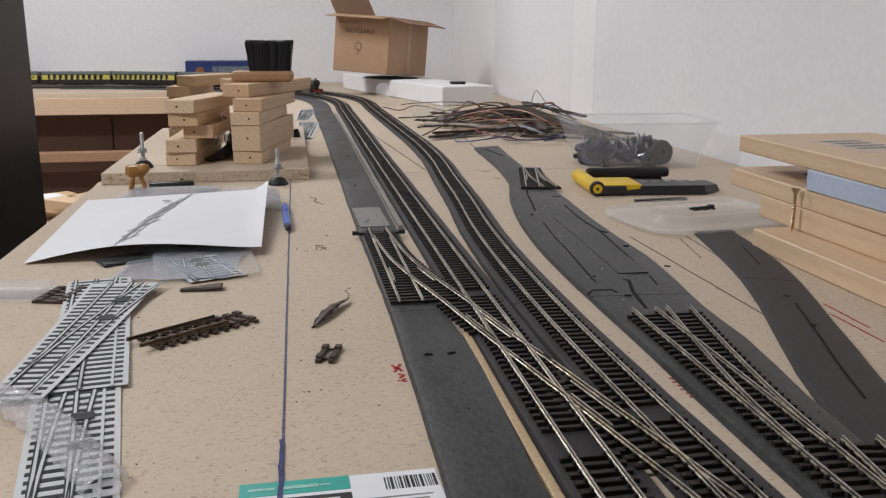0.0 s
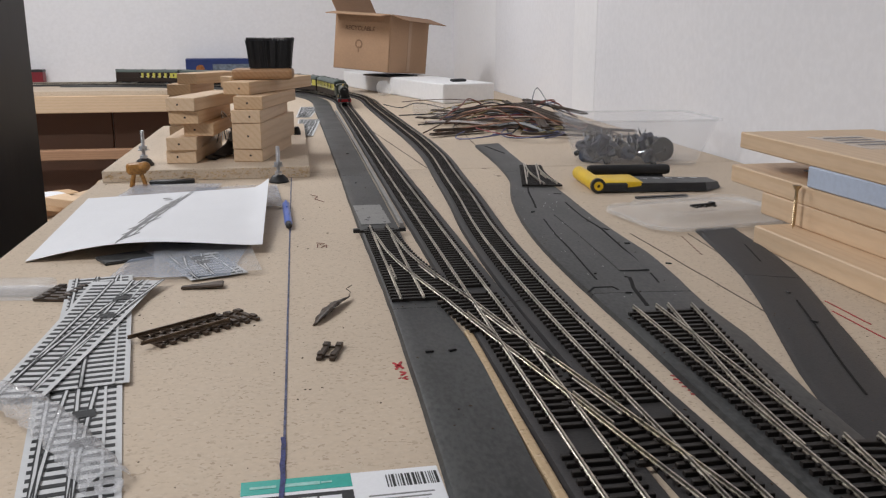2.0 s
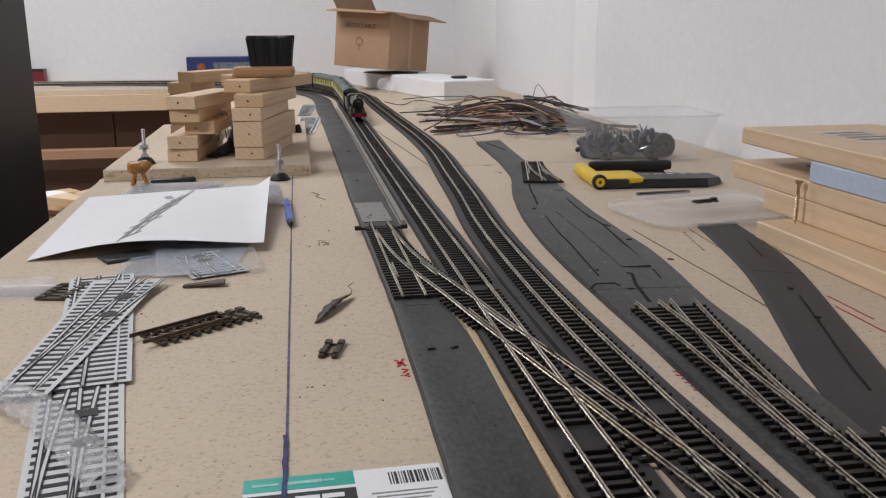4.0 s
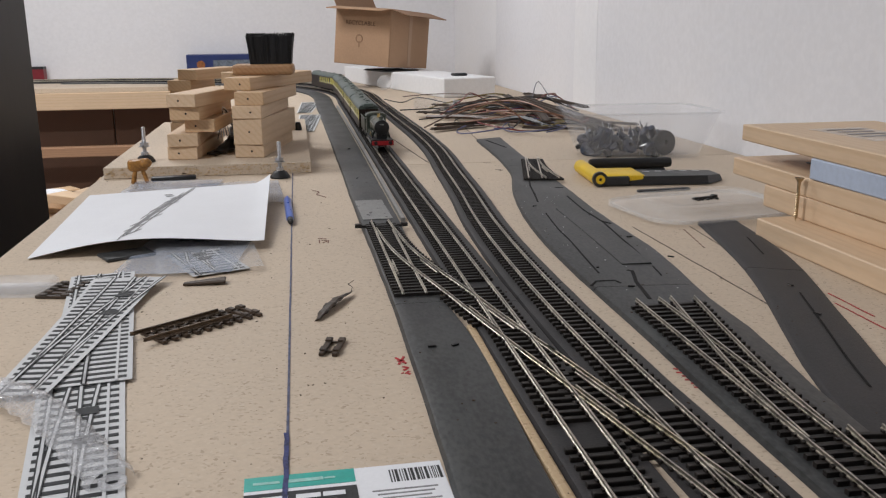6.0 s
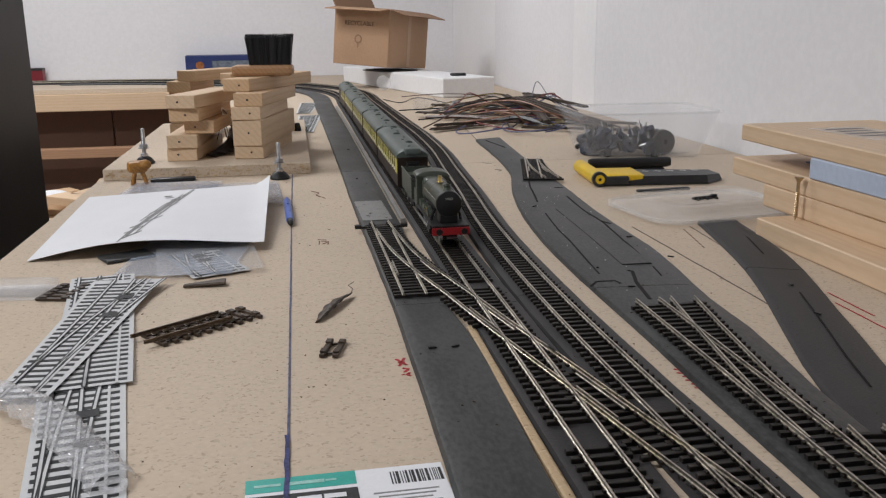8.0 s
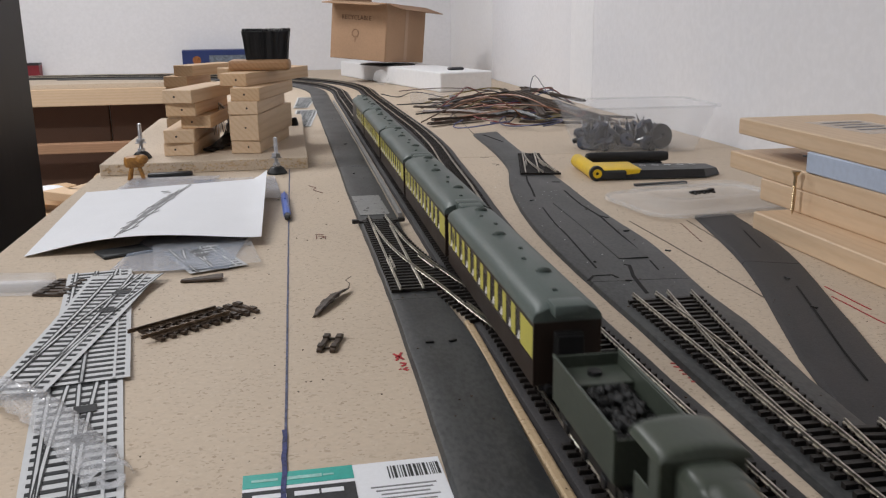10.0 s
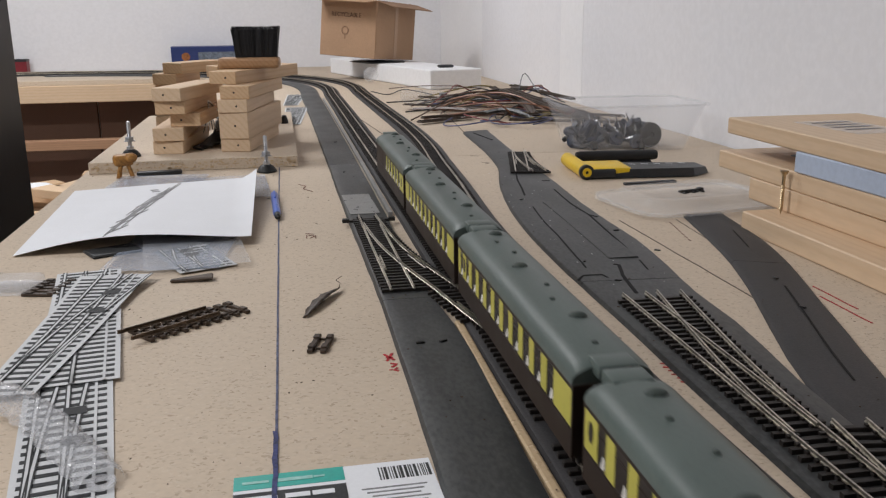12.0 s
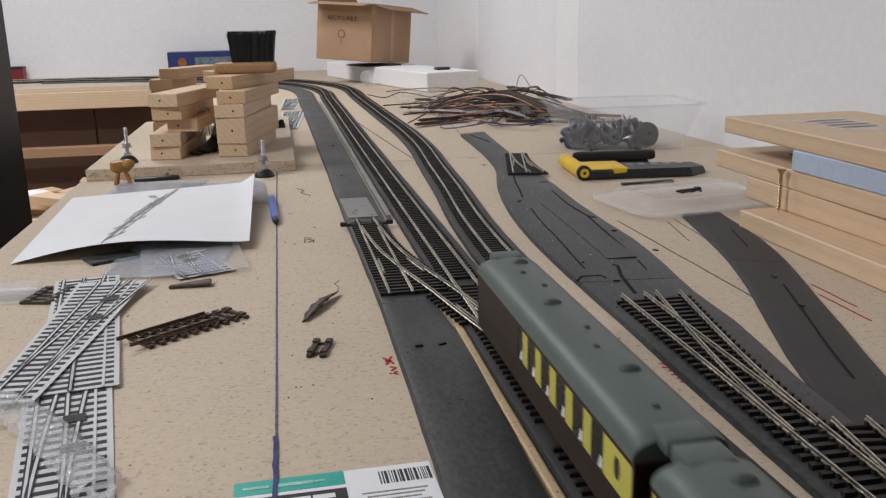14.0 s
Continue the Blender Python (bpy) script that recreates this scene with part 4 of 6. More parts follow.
scribble([[(0.0548, 0.530), (0.0602, 0.519)], [(0.0602, 0.531), (0.0555, 0.518)], [(0.0553, 0.524), (0.0598, 0.5235)], [(0.0572, 0.514), (0.0606, 0.512), (0.0575, 0.508)], [(0.0560, 0.504), (0.0563, 0.503)], [(0.0606, 0.506), (0.0582, 0.503), (0.0607, 0.501)]],
         0.0017, RED_INK, "scrawled red marker mark beside the foam")
scribble([[(0.2188 + 0.0002 * i - 0.0008 * (i % 2), 0.4805 - 0.0058 * i), (0.2224 + 0.0002 * i, 0.4785 - 0.0058 * i)] for i in range(6)], 0.0014, RED_INK, "row of short red marker ticks beside the foam")
scribble([[(0.016, 1.142), (0.024, 1.126), (0.021, 1.115), (0.031, 1.090)]], 0.0016, BROWN_INK, "brown squiggle drawn on the chipboard")
scribble([[(0.016, 0.870), (0.024, 0.866)], [(0.017, 0.864), (0.0165, 0.850)], [(0.019, 0.862), (0.024, 0.858), (0.020, 0.850)], [(0.0255, 0.860), (0.025, 0.848)]], 0.0011, BROWN_INK, "faint brown handwritten mark on the chipboard")
scribble([[(0.278, 1.325), (0.290, 1.318)], [(0.282, 1.26), (0.290, 1.25), (0.284, 1.245)]], 0.0012, PENCIL, "faint pencil mark on the chipboard")
# pressed-in specks and crumbs
SPECK = material("dark_crumb", (0.10, 0.065, 0.04), 0.8, vary=0.3, scale=300, fine=900)
rng = random.Random(11)
bm = bmesh.new()
for i in range(420):
    x, y = rng.uniform(-0.26, 0.45), 0.32 + 1.3 * rng.random() ** 1.6
    r = rng.uniform(0.0002, 0.0006)
    bm_box(r * rng.uniform(1, 4), r * rng.uniform(1, 2), r * 0.7, (x, y, 0.0 if not (0.06 < x < 0.34) else 0.0041), 0, bm, rot=Matrix.Rotation(rng.uniform(0, 3), 4, "Z"))
thing("wood_crumbs", "scattered dark wood crumbs and specks", "crumbs", kind="stuff", bm=bm, mat=SPECK)
bm = bmesh.new()
for i in range(60):
    x, y = rng.uniform(0.238, 0.315), rng.uniform(0.62, 1.15)
    r = rng.uniform(0.0003, 0.0006)
    bm_box(r * rng.uniform(1, 2.5), r, r * 0.6, (x, y, 0.0041), 0, bm, rot=Matrix.Rotation(rng.uniform(0, 3), 4, "Z"))
thing("foam_crumbs", "pale sawdust crumbs on the foam bed", "crumbs", kind="stuff", bm=bm, mat=FOAM_W)
CRACK = material("deep_crack", (0.006, 0.006, 0.006), 0.95, vary=0.3, scale=300, fine=900, bump=0)
# cracks, cuts and raised cork patches of the siding foam
for way, w, label in (([(0.2985, 1.127), (0.290, 1.09), (0.2800, 1.03), (0.272, 0.988)], 0.0020, "ragged dark crack in the foam bed"),
                      ([(0.2639, 0.925), (0.2590, 0.885), (0.2548, 0.848), (0.2515, 0.795), (0.2448, 0.727), (0.2407, 0.6815)], 0.0013, "long dark cut along the foam bed"),
                      ([(0.3160, 1.016), (0.3120, 0.97), (0.3092, 0.930), (0.3098, 0.871), (0.3025, 0.796), (0.2983, 0.748), (0.2947, 0.7186), (0.2885, 0.717)], 0.0016, "ragged dark crack in the foam bed"),
                      ([(0.3098, 0.872), (0.3150, 0.861)], 0.0026, "short dark nick beside a crack"),
                      ([(0.2927, 0.694), (0.2882, 0.665)], 0.0011, "short dark cut in the foam"),
                      ([(0.2668, 0.686), (0.2700, 0.683), (0.2650, 0.664), (0.2616, 0.653), (0.2545, 0.606)], 0.0026, "wide dark split in the foam"),
                      ([(0.2222, 0.647), (0.2309, 0.6596), (0.2462, 0.6587), (0.2479, 0.6503)], 0.0018, "short dark cut across the foam"),
                      ([(0.333, 1.56), (0.345, 1.46)], 0.003, "short dark slit in the foam"),
                      ([(0.318, 1.075), (0.328, 1.072)], 0.003, "short dark nick in the foam"),
                      (spline([(0.4217, 0.7768), (0.4130, 0.745), (0.4043, 0.7145)], 0.02), 0.0010, "fine scored line in the foam"),
                      (spline([(0.372, 0.60), (0.3481, 0.5305), (0.3252, 0.4664), (0.312, 0.425)], 0.02), 0.0012, "long scored line in the foam")):
    thing("foam_crack", label, "crack", group="cracks in the foam", bm=ribbon(way, w * 1.1, BED_Z + 0.00038), mat=CRACK)
thing("foam_patch", "raised foam offcut along the cracked bed", "track underlay",
      bm=bm_sweep([(p[0], p[1], BED_Z) for p in spline([(0.2925, 0.945), (0.2900, 0.886), (0.2857, 0.797), (0.2822, 0.735), (0.2800, 0.703)], 0.02)], [(-0.0165, -0.001), (0.0120, -0.001), (0.0110, 0.0008), (-0.0140, 0.0012)]), mat=FOAM)
for k, (x, y) in enumerate(((0.312, 0.80), (0.305, 0.905), (0.262, 0.965), (0.246, 0.70), (0.376, 0.62), (0.356, 0.55), (0.32, 0.72), (0.253, 0.64), (0.079, 0.535), (0.094, 0.535), (0.085, 1.5), (0.078, 1.2))):
    thing("track_pin", "small dark track pin pressed into foam", "pin", pose(x, y, BED_Z), group="track pins", bm=bm_box(0.0055, 0.0022, 0.0012, (0, 0, 0), 0.0003, rot=Matrix.Rotation(0.4 * k, 4, "Z")), mat=BLACK)
thing("adhesive_film", "square of grey scuffed adhesive film on foam", "film patch", pose(0.080, 0.982, BED_Z + 0.0003, 0, 0, 1), bm=bm_box(0.032, 0.108, 0.0006, (0, 0, 0), 0.0002), mat=FILM_GLARE)
STRIP = material("grey_slide_strip", (0.30, 0.29, 0.28), 0.5, vary=0.12, scale=50, fine=400, bump=0.05)
thing("foam_batten", "thin pale batten between two foam beds", "batten", bm=bm_sweep([(p[0], p[1], 0) for p in spline([(0.1106, 0.20), (0.1106, 0.45), (0.1118, 0.575)], 0.05)],
      [(-0.0026, 0), (0.0026, 0), (0.0026, 0.0028), (0.0015, 0.0034), (-0.0015, 0.0034), (-0.0026, 0.0028)]), mat=CHIP_EDGE)
thing("foam_batten", "thin grey batten edge between far foam beds", "batten", bm=bm_sweep([(p[0], p[1], 0) for p in spline([(0.1080, 0.93), (0.1085, 1.3), (0.1075, 2.0), (0.1065, 2.35)], 0.05)],
      [(-0.0022, 0), (0.0022, 0), (0.0022, 0.0046), (-0.0022, 0.0046)]), mat=STRIP)

# ---- sticker at the near edge ----
st = thing("product_sticker", "white, teal and black printed sticker on the board", "sticker", pose(0.0155, 0.345, 0.0002, 0, 0, 1.5))
part("sheet", bm_box(0.092, 0.086, 0.0003, (0, 0, 0), 0), PAPER, st)
part("teal_band", bm_box(0.0505, 0.0125, 0.0002, (-0.0207, 0.0367, 0.0003), 0), TEAL, st)
part("black_band", bm_box(0.0505, 0.066, 0.0002, (-0.0207, -0.0058, 0.0003), 0), INK, st)
for i, (x, w, h) in enumerate(((-0.036, 0.012, 0.0022), (-0.018, 0.016, 0.0030), (-0.007, 0.005, 0.0016))):
    part("print_bar", bm_box(w, h, 0.0002, (x, 0.0362, 0.0005), 0), material("pale_teal_print", (0.35, 0.65, 0.60), 0.5), st)
for x, w in ((-0.034, 0.015), (-0.0175, 0.011), (-0.006, 0.010)):
    part("print_bar", bm_box(w, 0.0038, 0.0002, (x, 0.0215, 0.0005), 0), PAPER, st)
x = 0.0205
rng = random.Random(3)
while x < 0.0445:
    w = rng.choice((0.0004, 0.0006, 0.0010, 0.0013))
    part("barcode_bar", bm_box(w, 0.0115, 0.0002, (x + w / 2, 0.0322, 0.0003), 0), INK, st)
    x += w + rng.choice((0.0004, 0.0006, 0.0009))
for i in range(5):
    part("print_bar", bm_box(0.030 - 0.004 * (i % 3), 0.0010, 0.0002, (0.026, 0.0195 - 0.0034 * i, 0.0003), 0), INK_GREY, st)

# ---- paper track templates ----
def template(m, w0, w1, length, label, curl, branch):
    """A paper strip with a printed turnout plan: dark sleepers and pale rails. Local y runs along it; it lifts by curl at its ends."""
    th = thing("paper_template", label, "paper template", m, group="paper templates")

    def lift(y):
        u = 2 * y / length - 1
        return 0.0008 + curl * u * u * (1.0 if u > 0 else 0.5)

    def half(y):
        return 0.5 * (w0 + (w1 - w0) * y / length)

    bm = bmesh.new()
    rows = []
    for i in range(17):
        y = length * i / 16
        rows.append([bm.verts.new((s * half(y), y, lift(y) + h)) for s, h in ((-1, -0.0003), (1, -0.0003), (1, 0), (-1, 0))])
    for a, b in zip(rows, rows[1:]):
        for i in range(4):
            bm.faces.new((a[i], a[(i + 1) % 4], b[(i + 1) % 4], b[i]))
    bm.faces.new(rows[0][::-1])
    bm.faces.new(rows[-1])
    part("sheet", bm, TEMPLATE_PAPER, th)
    y = 0.006
    while y < length - 0.004:
        h = half(y) - 0.0032
        bm = bm_sweep([(-h, y, lift(y) + 0.0003), (h, y, lift(y) + 0.0003)], [(-0.0018, -0.0002), (0.0018, -0.0002), (0.0018, 0), (-0.0018, 0)])
        part("printed_sleeper", bm, INK, th)
        y += 0.0088
    c = -(min(w0, w1) / 2 - 0.014)
    for base, bend in ((c - 0.008, 0), (c + 0.008, 0), (c - 0.008, branch), (c + 0.008, branch)):
        pts = [(base + bend * max(0, (i / 16 - 0.12) / 0.88) ** 1.6, length * i / 16, lift(length * i / 16) + 0.0006) for i in range(17)]
        part("printed_rail", bm_sweep(pts, [(-0.0010, -0.0002), (0.0010, -0.0002), (0.0010, 0), (-0.0010, 0)]), TEMPLATE_PAPER, th)
        for s in (-1, 1):
            part("printed_line", bm_sweep([(p[0] + s * 0.0012, p[1], p[2] + 0.0001) for p in pts], [(-0.0004, -0.0002), (0.0004, -0.0002), (0.0004, 0), (-0.0004, 0)]), INK, th)
    part("printed_rail", bm_sweep([(half(y) - 0.009, y, lift(y) + 0.0006) for y in np.linspace(0, length, 9)], [(-0.0008, -0.0002), (0.0008, -0.0002), (0.0008, 0), (-0.0008, 0)]), TEMPLATE_PAPER, th)
    for q in (0.62, 0.80):
        part("printed_block", bm_box(0.012, 0.010, 0.0002, (c + 0.012, length * q, lift(length * q) + 0.0007), 0), INK, th)
    return th


template(pose(-0.0945, 0.315, 0.0, 0, 0, 10.3), 0.044, 0.048, 0.205, "white paper turnout template flat on the board", 0.0006, 0.010)
template(pose(-0.1270, 0.514, 0.0014, 0, 0, 9), 0.049, 0.050, 0.250, "white paper turnout template under another strip", 0.0012, 0.016)
template(pose(-0.1615, 0.500, 0.0032, 0, 0, -4.7), 0.032, 0.054, 0.238, "white paper turnout template, curling at the end", 0.0016, 0.024)

# ---- the large white sheet with a track plan ----
def sheet_z(u, v):
    """Height of the lying sheet; u across 0 to 1, v along 0 (near) to 1."""
    front = 0.0105 * math.sin(math.pi * min(1, u * 1.02) ** 0.85) ** 1.3 + 0.008 * u
    back = 0.010 + 0.008 * u + 0.010 * max(0, u - 0.93) / 0.07
    return 0.0015 + front * (1 - v) ** 0.9 + back * v


sheet = thing("paper_sheet", "large white sheet with a printed track plan, buckled", "paper sheet", pose(-0.2510, 0.836, 0.0, 0, 0, 0.5))


def on_sheet(u, v, h=0.0):
    skew = 0.003 * v
    return (0.212 * u + skew + 0.004, 0.264 * v - 0.004 * (1 - v) * u, sheet_z(u, v) + h)


bm = bmesh.new()
grid = [[[bm.verts.new(on_sheet(i / 24, j / 16, h)) for i in range(25)] for j in range(17)] for h in (0, -0.0003)]
for k in (0, 1):
    for j in range(16):
        for i in range(24):
            q = (grid[k][j][i], grid[k][j][i + 1], grid[k][j + 1][i + 1], grid[k][j + 1][i])
            bm.faces.new(q if k == 0 else q[::-1])
for j in range(16):
    for i in (0, 24):
        bm.faces.new((grid[0][j][i], grid[0][j + 1][i], grid[1][j + 1][i], grid[1][j][i]))
for i in range(24):
    for j in (0, 16):
        bm.faces.new((grid[0][j][i], grid[0][j][i + 1], grid[1][j][i + 1], grid[1][j][i]))
bmesh.ops.recalc_face_normals(bm, faces=bm.faces)
part("sheet", bm, PAPER, sheet, smooth=True)
rng = random.Random(8)
for k in range(11):
    u0, u1 = 0.36 + 0.018 * rng.uniform(-1, 1) + 0.008 * k * 0.6, 0.545 + 0.004 * k
    a, b = rng.uniform(0.0, 0.35), rng.uniform(0.65, 1.0)
    pts = [on_sheet(u0 + (u1 - u0) * (v ** 1.15), v, 0.0004) for v in np.linspace(a, b, 14)]
    part("printed_line", bm_sweep(pts, [(-0.0005, -0.0002), (0.0005, -0.0002), (0.0005, 0), (-0.0005, 0)]), INK_GREY, sheet)
for k in range(9):
    v = 0.10 + 0.085 * k
    u = 0.40 + 0.14 * v ** 1.15 + 0.02 * rng.uniform(-1, 1)
    pts = [on_sheet(u + d, v + d * 1.6, 0.0005) for d in (-0.03, 0.0, 0.035)]
    part("printed_line", bm_sweep(pts, [(-0.0008, -0.0002), (0.0008, -0.0002), (0.0008, 0), (-0.0008, 0)]), INK_GREY, sheet)
for u, v in ((0.455, 0.84), (0.47, 0.80)):
    part("print_bar", bm_sweep([on_sheet(u - 0.02, v, 0.0005), on_sheet(u + 0.02, v, 0.0005)], [(-0.002, -0.0002), (0.002, -0.0002), (0.002, 0), (-0.002, 0)]), INK_GREY, sheet)

# plastic sleeves and prints beneath it
def sleeve(m, w, l, label, mat=None, wav=0.002):
    bm = bmesh.new()
    rows = [[bm.verts.new((w * (i / 10 - 0.5), l * (j / 10 - 0.5), 0.0012 + wav * (0.5 + 0.5 * noise.noise(Vector((i * 0.5, j * 0.5, w * 50)))))) for i in range(11)] for j in range(11)]
    for j in range(10):
        for i in range(10):
            bm.faces.new((rows[j][i], rows[j][i + 1], rows[j + 1][i + 1], rows[j + 1][i]))
    bmesh.ops.solidify(bm, geom=list(bm.faces), thickness=0.0003)
    return thing("plastic_sleeve", label, "plastic sleeve", m, group="plastic sleeves", bm=bm, mat=mat or SLEEVE, smooth=True)


sleeve(pose(-0.100, 0.855, 0.0004, 0, 0, -6), 0.100, 0.20, "clear bluish plastic sleeve under the white sheet")
sleeve(pose(-0.086, 0.815, 0.003, 0, 0, 8), 0.088, 0.135, "clear plastic sleeve holding a printed template", CLEAR)
sleeve(pose(-0.075, 1.130, 0.001, 0, 0, 4), 0.105, 0.16, "bluish plastic sleeve behind the white sheet")
sleeve(pose(-0.165, 1.165, 0.001, 0, 0, -5), 0.115, 0.15, "bluish plastic sleeve beneath the sheet's far edge")
template(pose(-0.068, 0.752, 0.0012, 0, 0, 22), 0.050, 0.050, 0.085, "printed template inside a clear sleeve", 0.0004, 0.012)
thing("foam_strip", "flat dark grey foam strip under the sheet", "foam strip", pose(-0.160, 0.835, 0.0, 0, 0, 28), bm=bm_box(0.045, 0.030, 0.003, (0, 0, 0), 0.001), mat=FOAM)
thing("black_clip", "flat black plastic clip on a sleeve", "clip", pose(-0.098, 0.862, 0.0062, 0, 0, -6), bm=bm_box(0.034, 0.0045, 0.0015, (0, 0, 0), 0.0006), mat=DARK_PLASTIC)

# ---- small track pieces on the board ----
def loose_track(m, n, label, rails=True, gap=()):
    th = thing("track_piece", label, "track piece", m, group="loose track pieces")
    for i in range(n):
        b = bm_box(0.030, 0.0036, 0.0026, (0, i * 0.0085, 0), 0.0004)
        for r in (-0.00875, 0.00875):
            bm_box(0.0062, 0.0040, 0.0012, (r, i * 0.0085, 0.0026), 0.0003, b)
        part("sleeper", b, SLEEPER_BROWN, th)
    L = (n - 1) * 0.0085
    for r in (-0.00875, 0.00875):
        b = bm_box(0.0016, L, 0.0012, (r, L / 2, 0.0004), 0)
        part("web_strip", b, SLEEPER_BROWN, th)
        if rails:
            part("rail", bm_sweep([(r, -0.012, 0.0036), (r, L * 0.74, 0.0036)], RAIL_SECTION), material("brown_rail", (0.16, 0.115, 0.08), 0.45, 0.6, vary=0.2, scale=80, fine=700), th)
    return th


loose_track(pose(-0.1015, 0.594, 0.0003, 0, 0, -52), 10, "short brown track piece with bare sleeper ends")
loose_track(pose(0.0205, 0.553, 0.0003, 0, 0, 76), 2, "two dark sleepers joined by a web", False)
loose_track(pose(-0.192, 0.706, 0.0003, 0, 0, -14), 5, "clump of dark loose sleepers", False)
bm = bmesh.new()
ws = spline([(0.008, 0.612, 0.001), (0.0145, 0.629, 0.003), (0.024, 0.650, 0.004), (0.036, 0.670, 0.003)], 0.004)
rows = []
for i, p in enumerate(ws):
    d = Vector(ws[min(i + 1, len(ws) - 1)]) - Vector(ws[max(i - 1, 0)])
    r = Vector((d.y, -d.x, 0)).normalized()
    w = 0.0007 + 0.0042 * math.sin(math.pi * min(1, (i + 1.5) / (len(ws) + 1))) * (0.85 + 0.3 * (i % 3 == 0))
    rows.append([bm.verts.new(Vector(p) + r * w * math.cos(a) + Vector((0, 0, 0.45 * w * math.sin(a) + 0.0012 * math.cos(a)))) for a in np.linspace(0, 2 * math.pi, 8, endpoint=False)])
for a, b in zip(rows, rows[1:]):
    for i in range(8):
        bm.faces.new((a[i], a[(i + 1) % 8], b[(i + 1) % 8], b[i]))
bm.faces.new(rows[0][::-1])
bm.faces.new(rows[-1])
bmesh.ops.recalc_face_normals(bm, faces=bm.faces)
bm_tube([(0.0355, 0.669, 0.003), (0.0375, 0.680, 0.004), (0.0345, 0.686, 0.005), (0.0395, 0.692, 0.006)], 0.0003, 5, bm)
thing("bent_sleeper_strip", "twisted strip of dark brown sleeper plastic", "track scrap", bm=bm, mat=SLEEPER_BROWN)
bm = bm_box(0.034, 0.0135, 0.0026, (0, 0, 0), 0.001)
for v in bm.verts:
    if v.co.x < 0:
        v.co.y *= 0.35
    v.co.z += 0.004 * max(0, v.co.x / 0.017) * 0.5
thing("foam_wedge", "dark wedge-shaped foam scrap on the board", "foam scrap", pose(-0.080, 0.724, 0.0, 0, 0, 2), bm=bm, mat=SLEEPER_BROWN)
# clear blister packs
bm = bmesh.new()
way = spline([(-0.200, 0.510, 0.010), (-0.165, 0.490, 0.013), (-0.135, 0.458, 0.012), (-0.112, 0.425, 0.009), (-0.091, 0.392, 0.005)], 0.003)
sec = [(0.011 * math.cos(a), 0.008 * math.sin(a)) for a in np.linspace(0, math.pi, 9)]
rows = []
for i, p in enumerate(way):
    d = Vector(way[min(i + 1, len(way) - 1)]) - Vector(way[max(i - 1, 0)])
    d.z = 0
    d.normalize()
    r = Vector((d.y, -d.x, 0))
    k = 1 + 0.10 * math.sin(i * 1.25)
    rows.append([bm.verts.new(Vector(p) + r * a * k + Vector((0, 0, b * k - 0.004))) for a, b in sec])
for a, b in zip(rows, rows[1:]):
    for i in range(8):
        bm.faces.new((a[i], a[i + 1], b[i + 1], b[i]))
bmesh.ops.solidify(bm, geom=list(bm.faces), thickness=0.0004)
blister = thing("blister_strip", "ribbed clear plastic packaging strip, curved", "packaging")
part("ribbed_shell", bm, BLISTER, blister, smooth=True)
part("eyelet", bm_lathe([(0.0035, 0), (0.0065, 0), (0.0065, 0.002), (0.0035, 0.002), (0.0035, 0)], 20, m=pose(-0.0905, 0.390, 0.002)), BLISTER, blister)
b = bm_box(0.075, 0.030, 0.010, (0, 0, 0), 0.004, seg=3)
bm_box(0.085, 0.042, 0.0008, (0, 0, 0), 0.0002, b)
thing("blister_pack", "small clear plastic blister pack", "packaging", pose(-0.235, 0.735, 0.0002, 0, 0, -8), bm=b, mat=CLEAR, smooth=True)

# ---- pen ----
pen = thing("marker_pen", "blue plastic marker pen lying on its line", "pen", pose(-0.0112, 0.945, 0.0046, 0, 0, 1.8))
part("barrel", bm_lathe([(0.0001, 0), (0.0036, 0.001), (0.0042, 0.006), (0.0042, 0.112), (0.0034, 0.114), (0.0001, 0.114)], 18, m=Matrix.Rotation(radians(-90), 4, "X")), BLUE_PLASTIC, pen, smooth=True)
part("clip", bm_box(0.0022, 0.040, 0.0014, (0, 0.092, 0.004), 0.0004), BLUE_PLASTIC, pen)
part("tip", bm_lathe([(0.0001, 0), (0.0030, 0.002), (0.0034, 0.012), (0.0034, 0.014)], 14, m=Matrix.Translation((0, -0.013, 0)) @ Matrix.Rotation(radians(-90), 4, "X")), DARK_PLASTIC, pen, smooth=True)

# ---- chipboard offcut with the pine pieces ----
tray = thing("chipboard_offcut", "rectangular chipboard offcut with rough cut edges", "board offcut", pose(-0.1245, 1.287, 0.0))
part("sheet", bm_box(0.285, 0.62, 0.0155, (0, 0.31, 0.0003), 0.0006), CHIP, tray)
rng = random.Random(21)
bm = bmesh.new()
for i in range(160):
    bm_box(rng.uniform(0.001, 0.005), 0.0012, rng.uniform(0.0006, 0.0018), (rng.uniform(-0.139, 0.139), 0.0, rng.uniform(0.001, 0.0145)), 0, bm)
part("rough_edge", bm, CHIP_EDGE, tray, "dark flaky sawn edge", kind="stuff")


def pine_block(x, y, z, rz=0.0, length=0.19, w=0.0435, h=0.0190, label="short planed pine batten in a stack", hole=True):
    """A batten end with its near end's middle at x, y; it runs away along +y."""
    th = thing("pine_batten", label, "timber batten", pose(x, y, z, 0, 0, rz), group="stacked pine battens")
    part("block", bm_box(w, length, h, (0, length / 2, 0), 0.0009), PINE if (int(x * 900 + z * 700) % 3) else PINE_PALE, th)
    if hole:
        part("screw_hole", bm_cyl(0.0015, 0.0015, 0.0008, Matrix.Translation((random.uniform(-0.006, 0.006), 0.0003, h / 2)) @ ROT_X, 10), BLACK, th, "dark drilled hole")
    return th


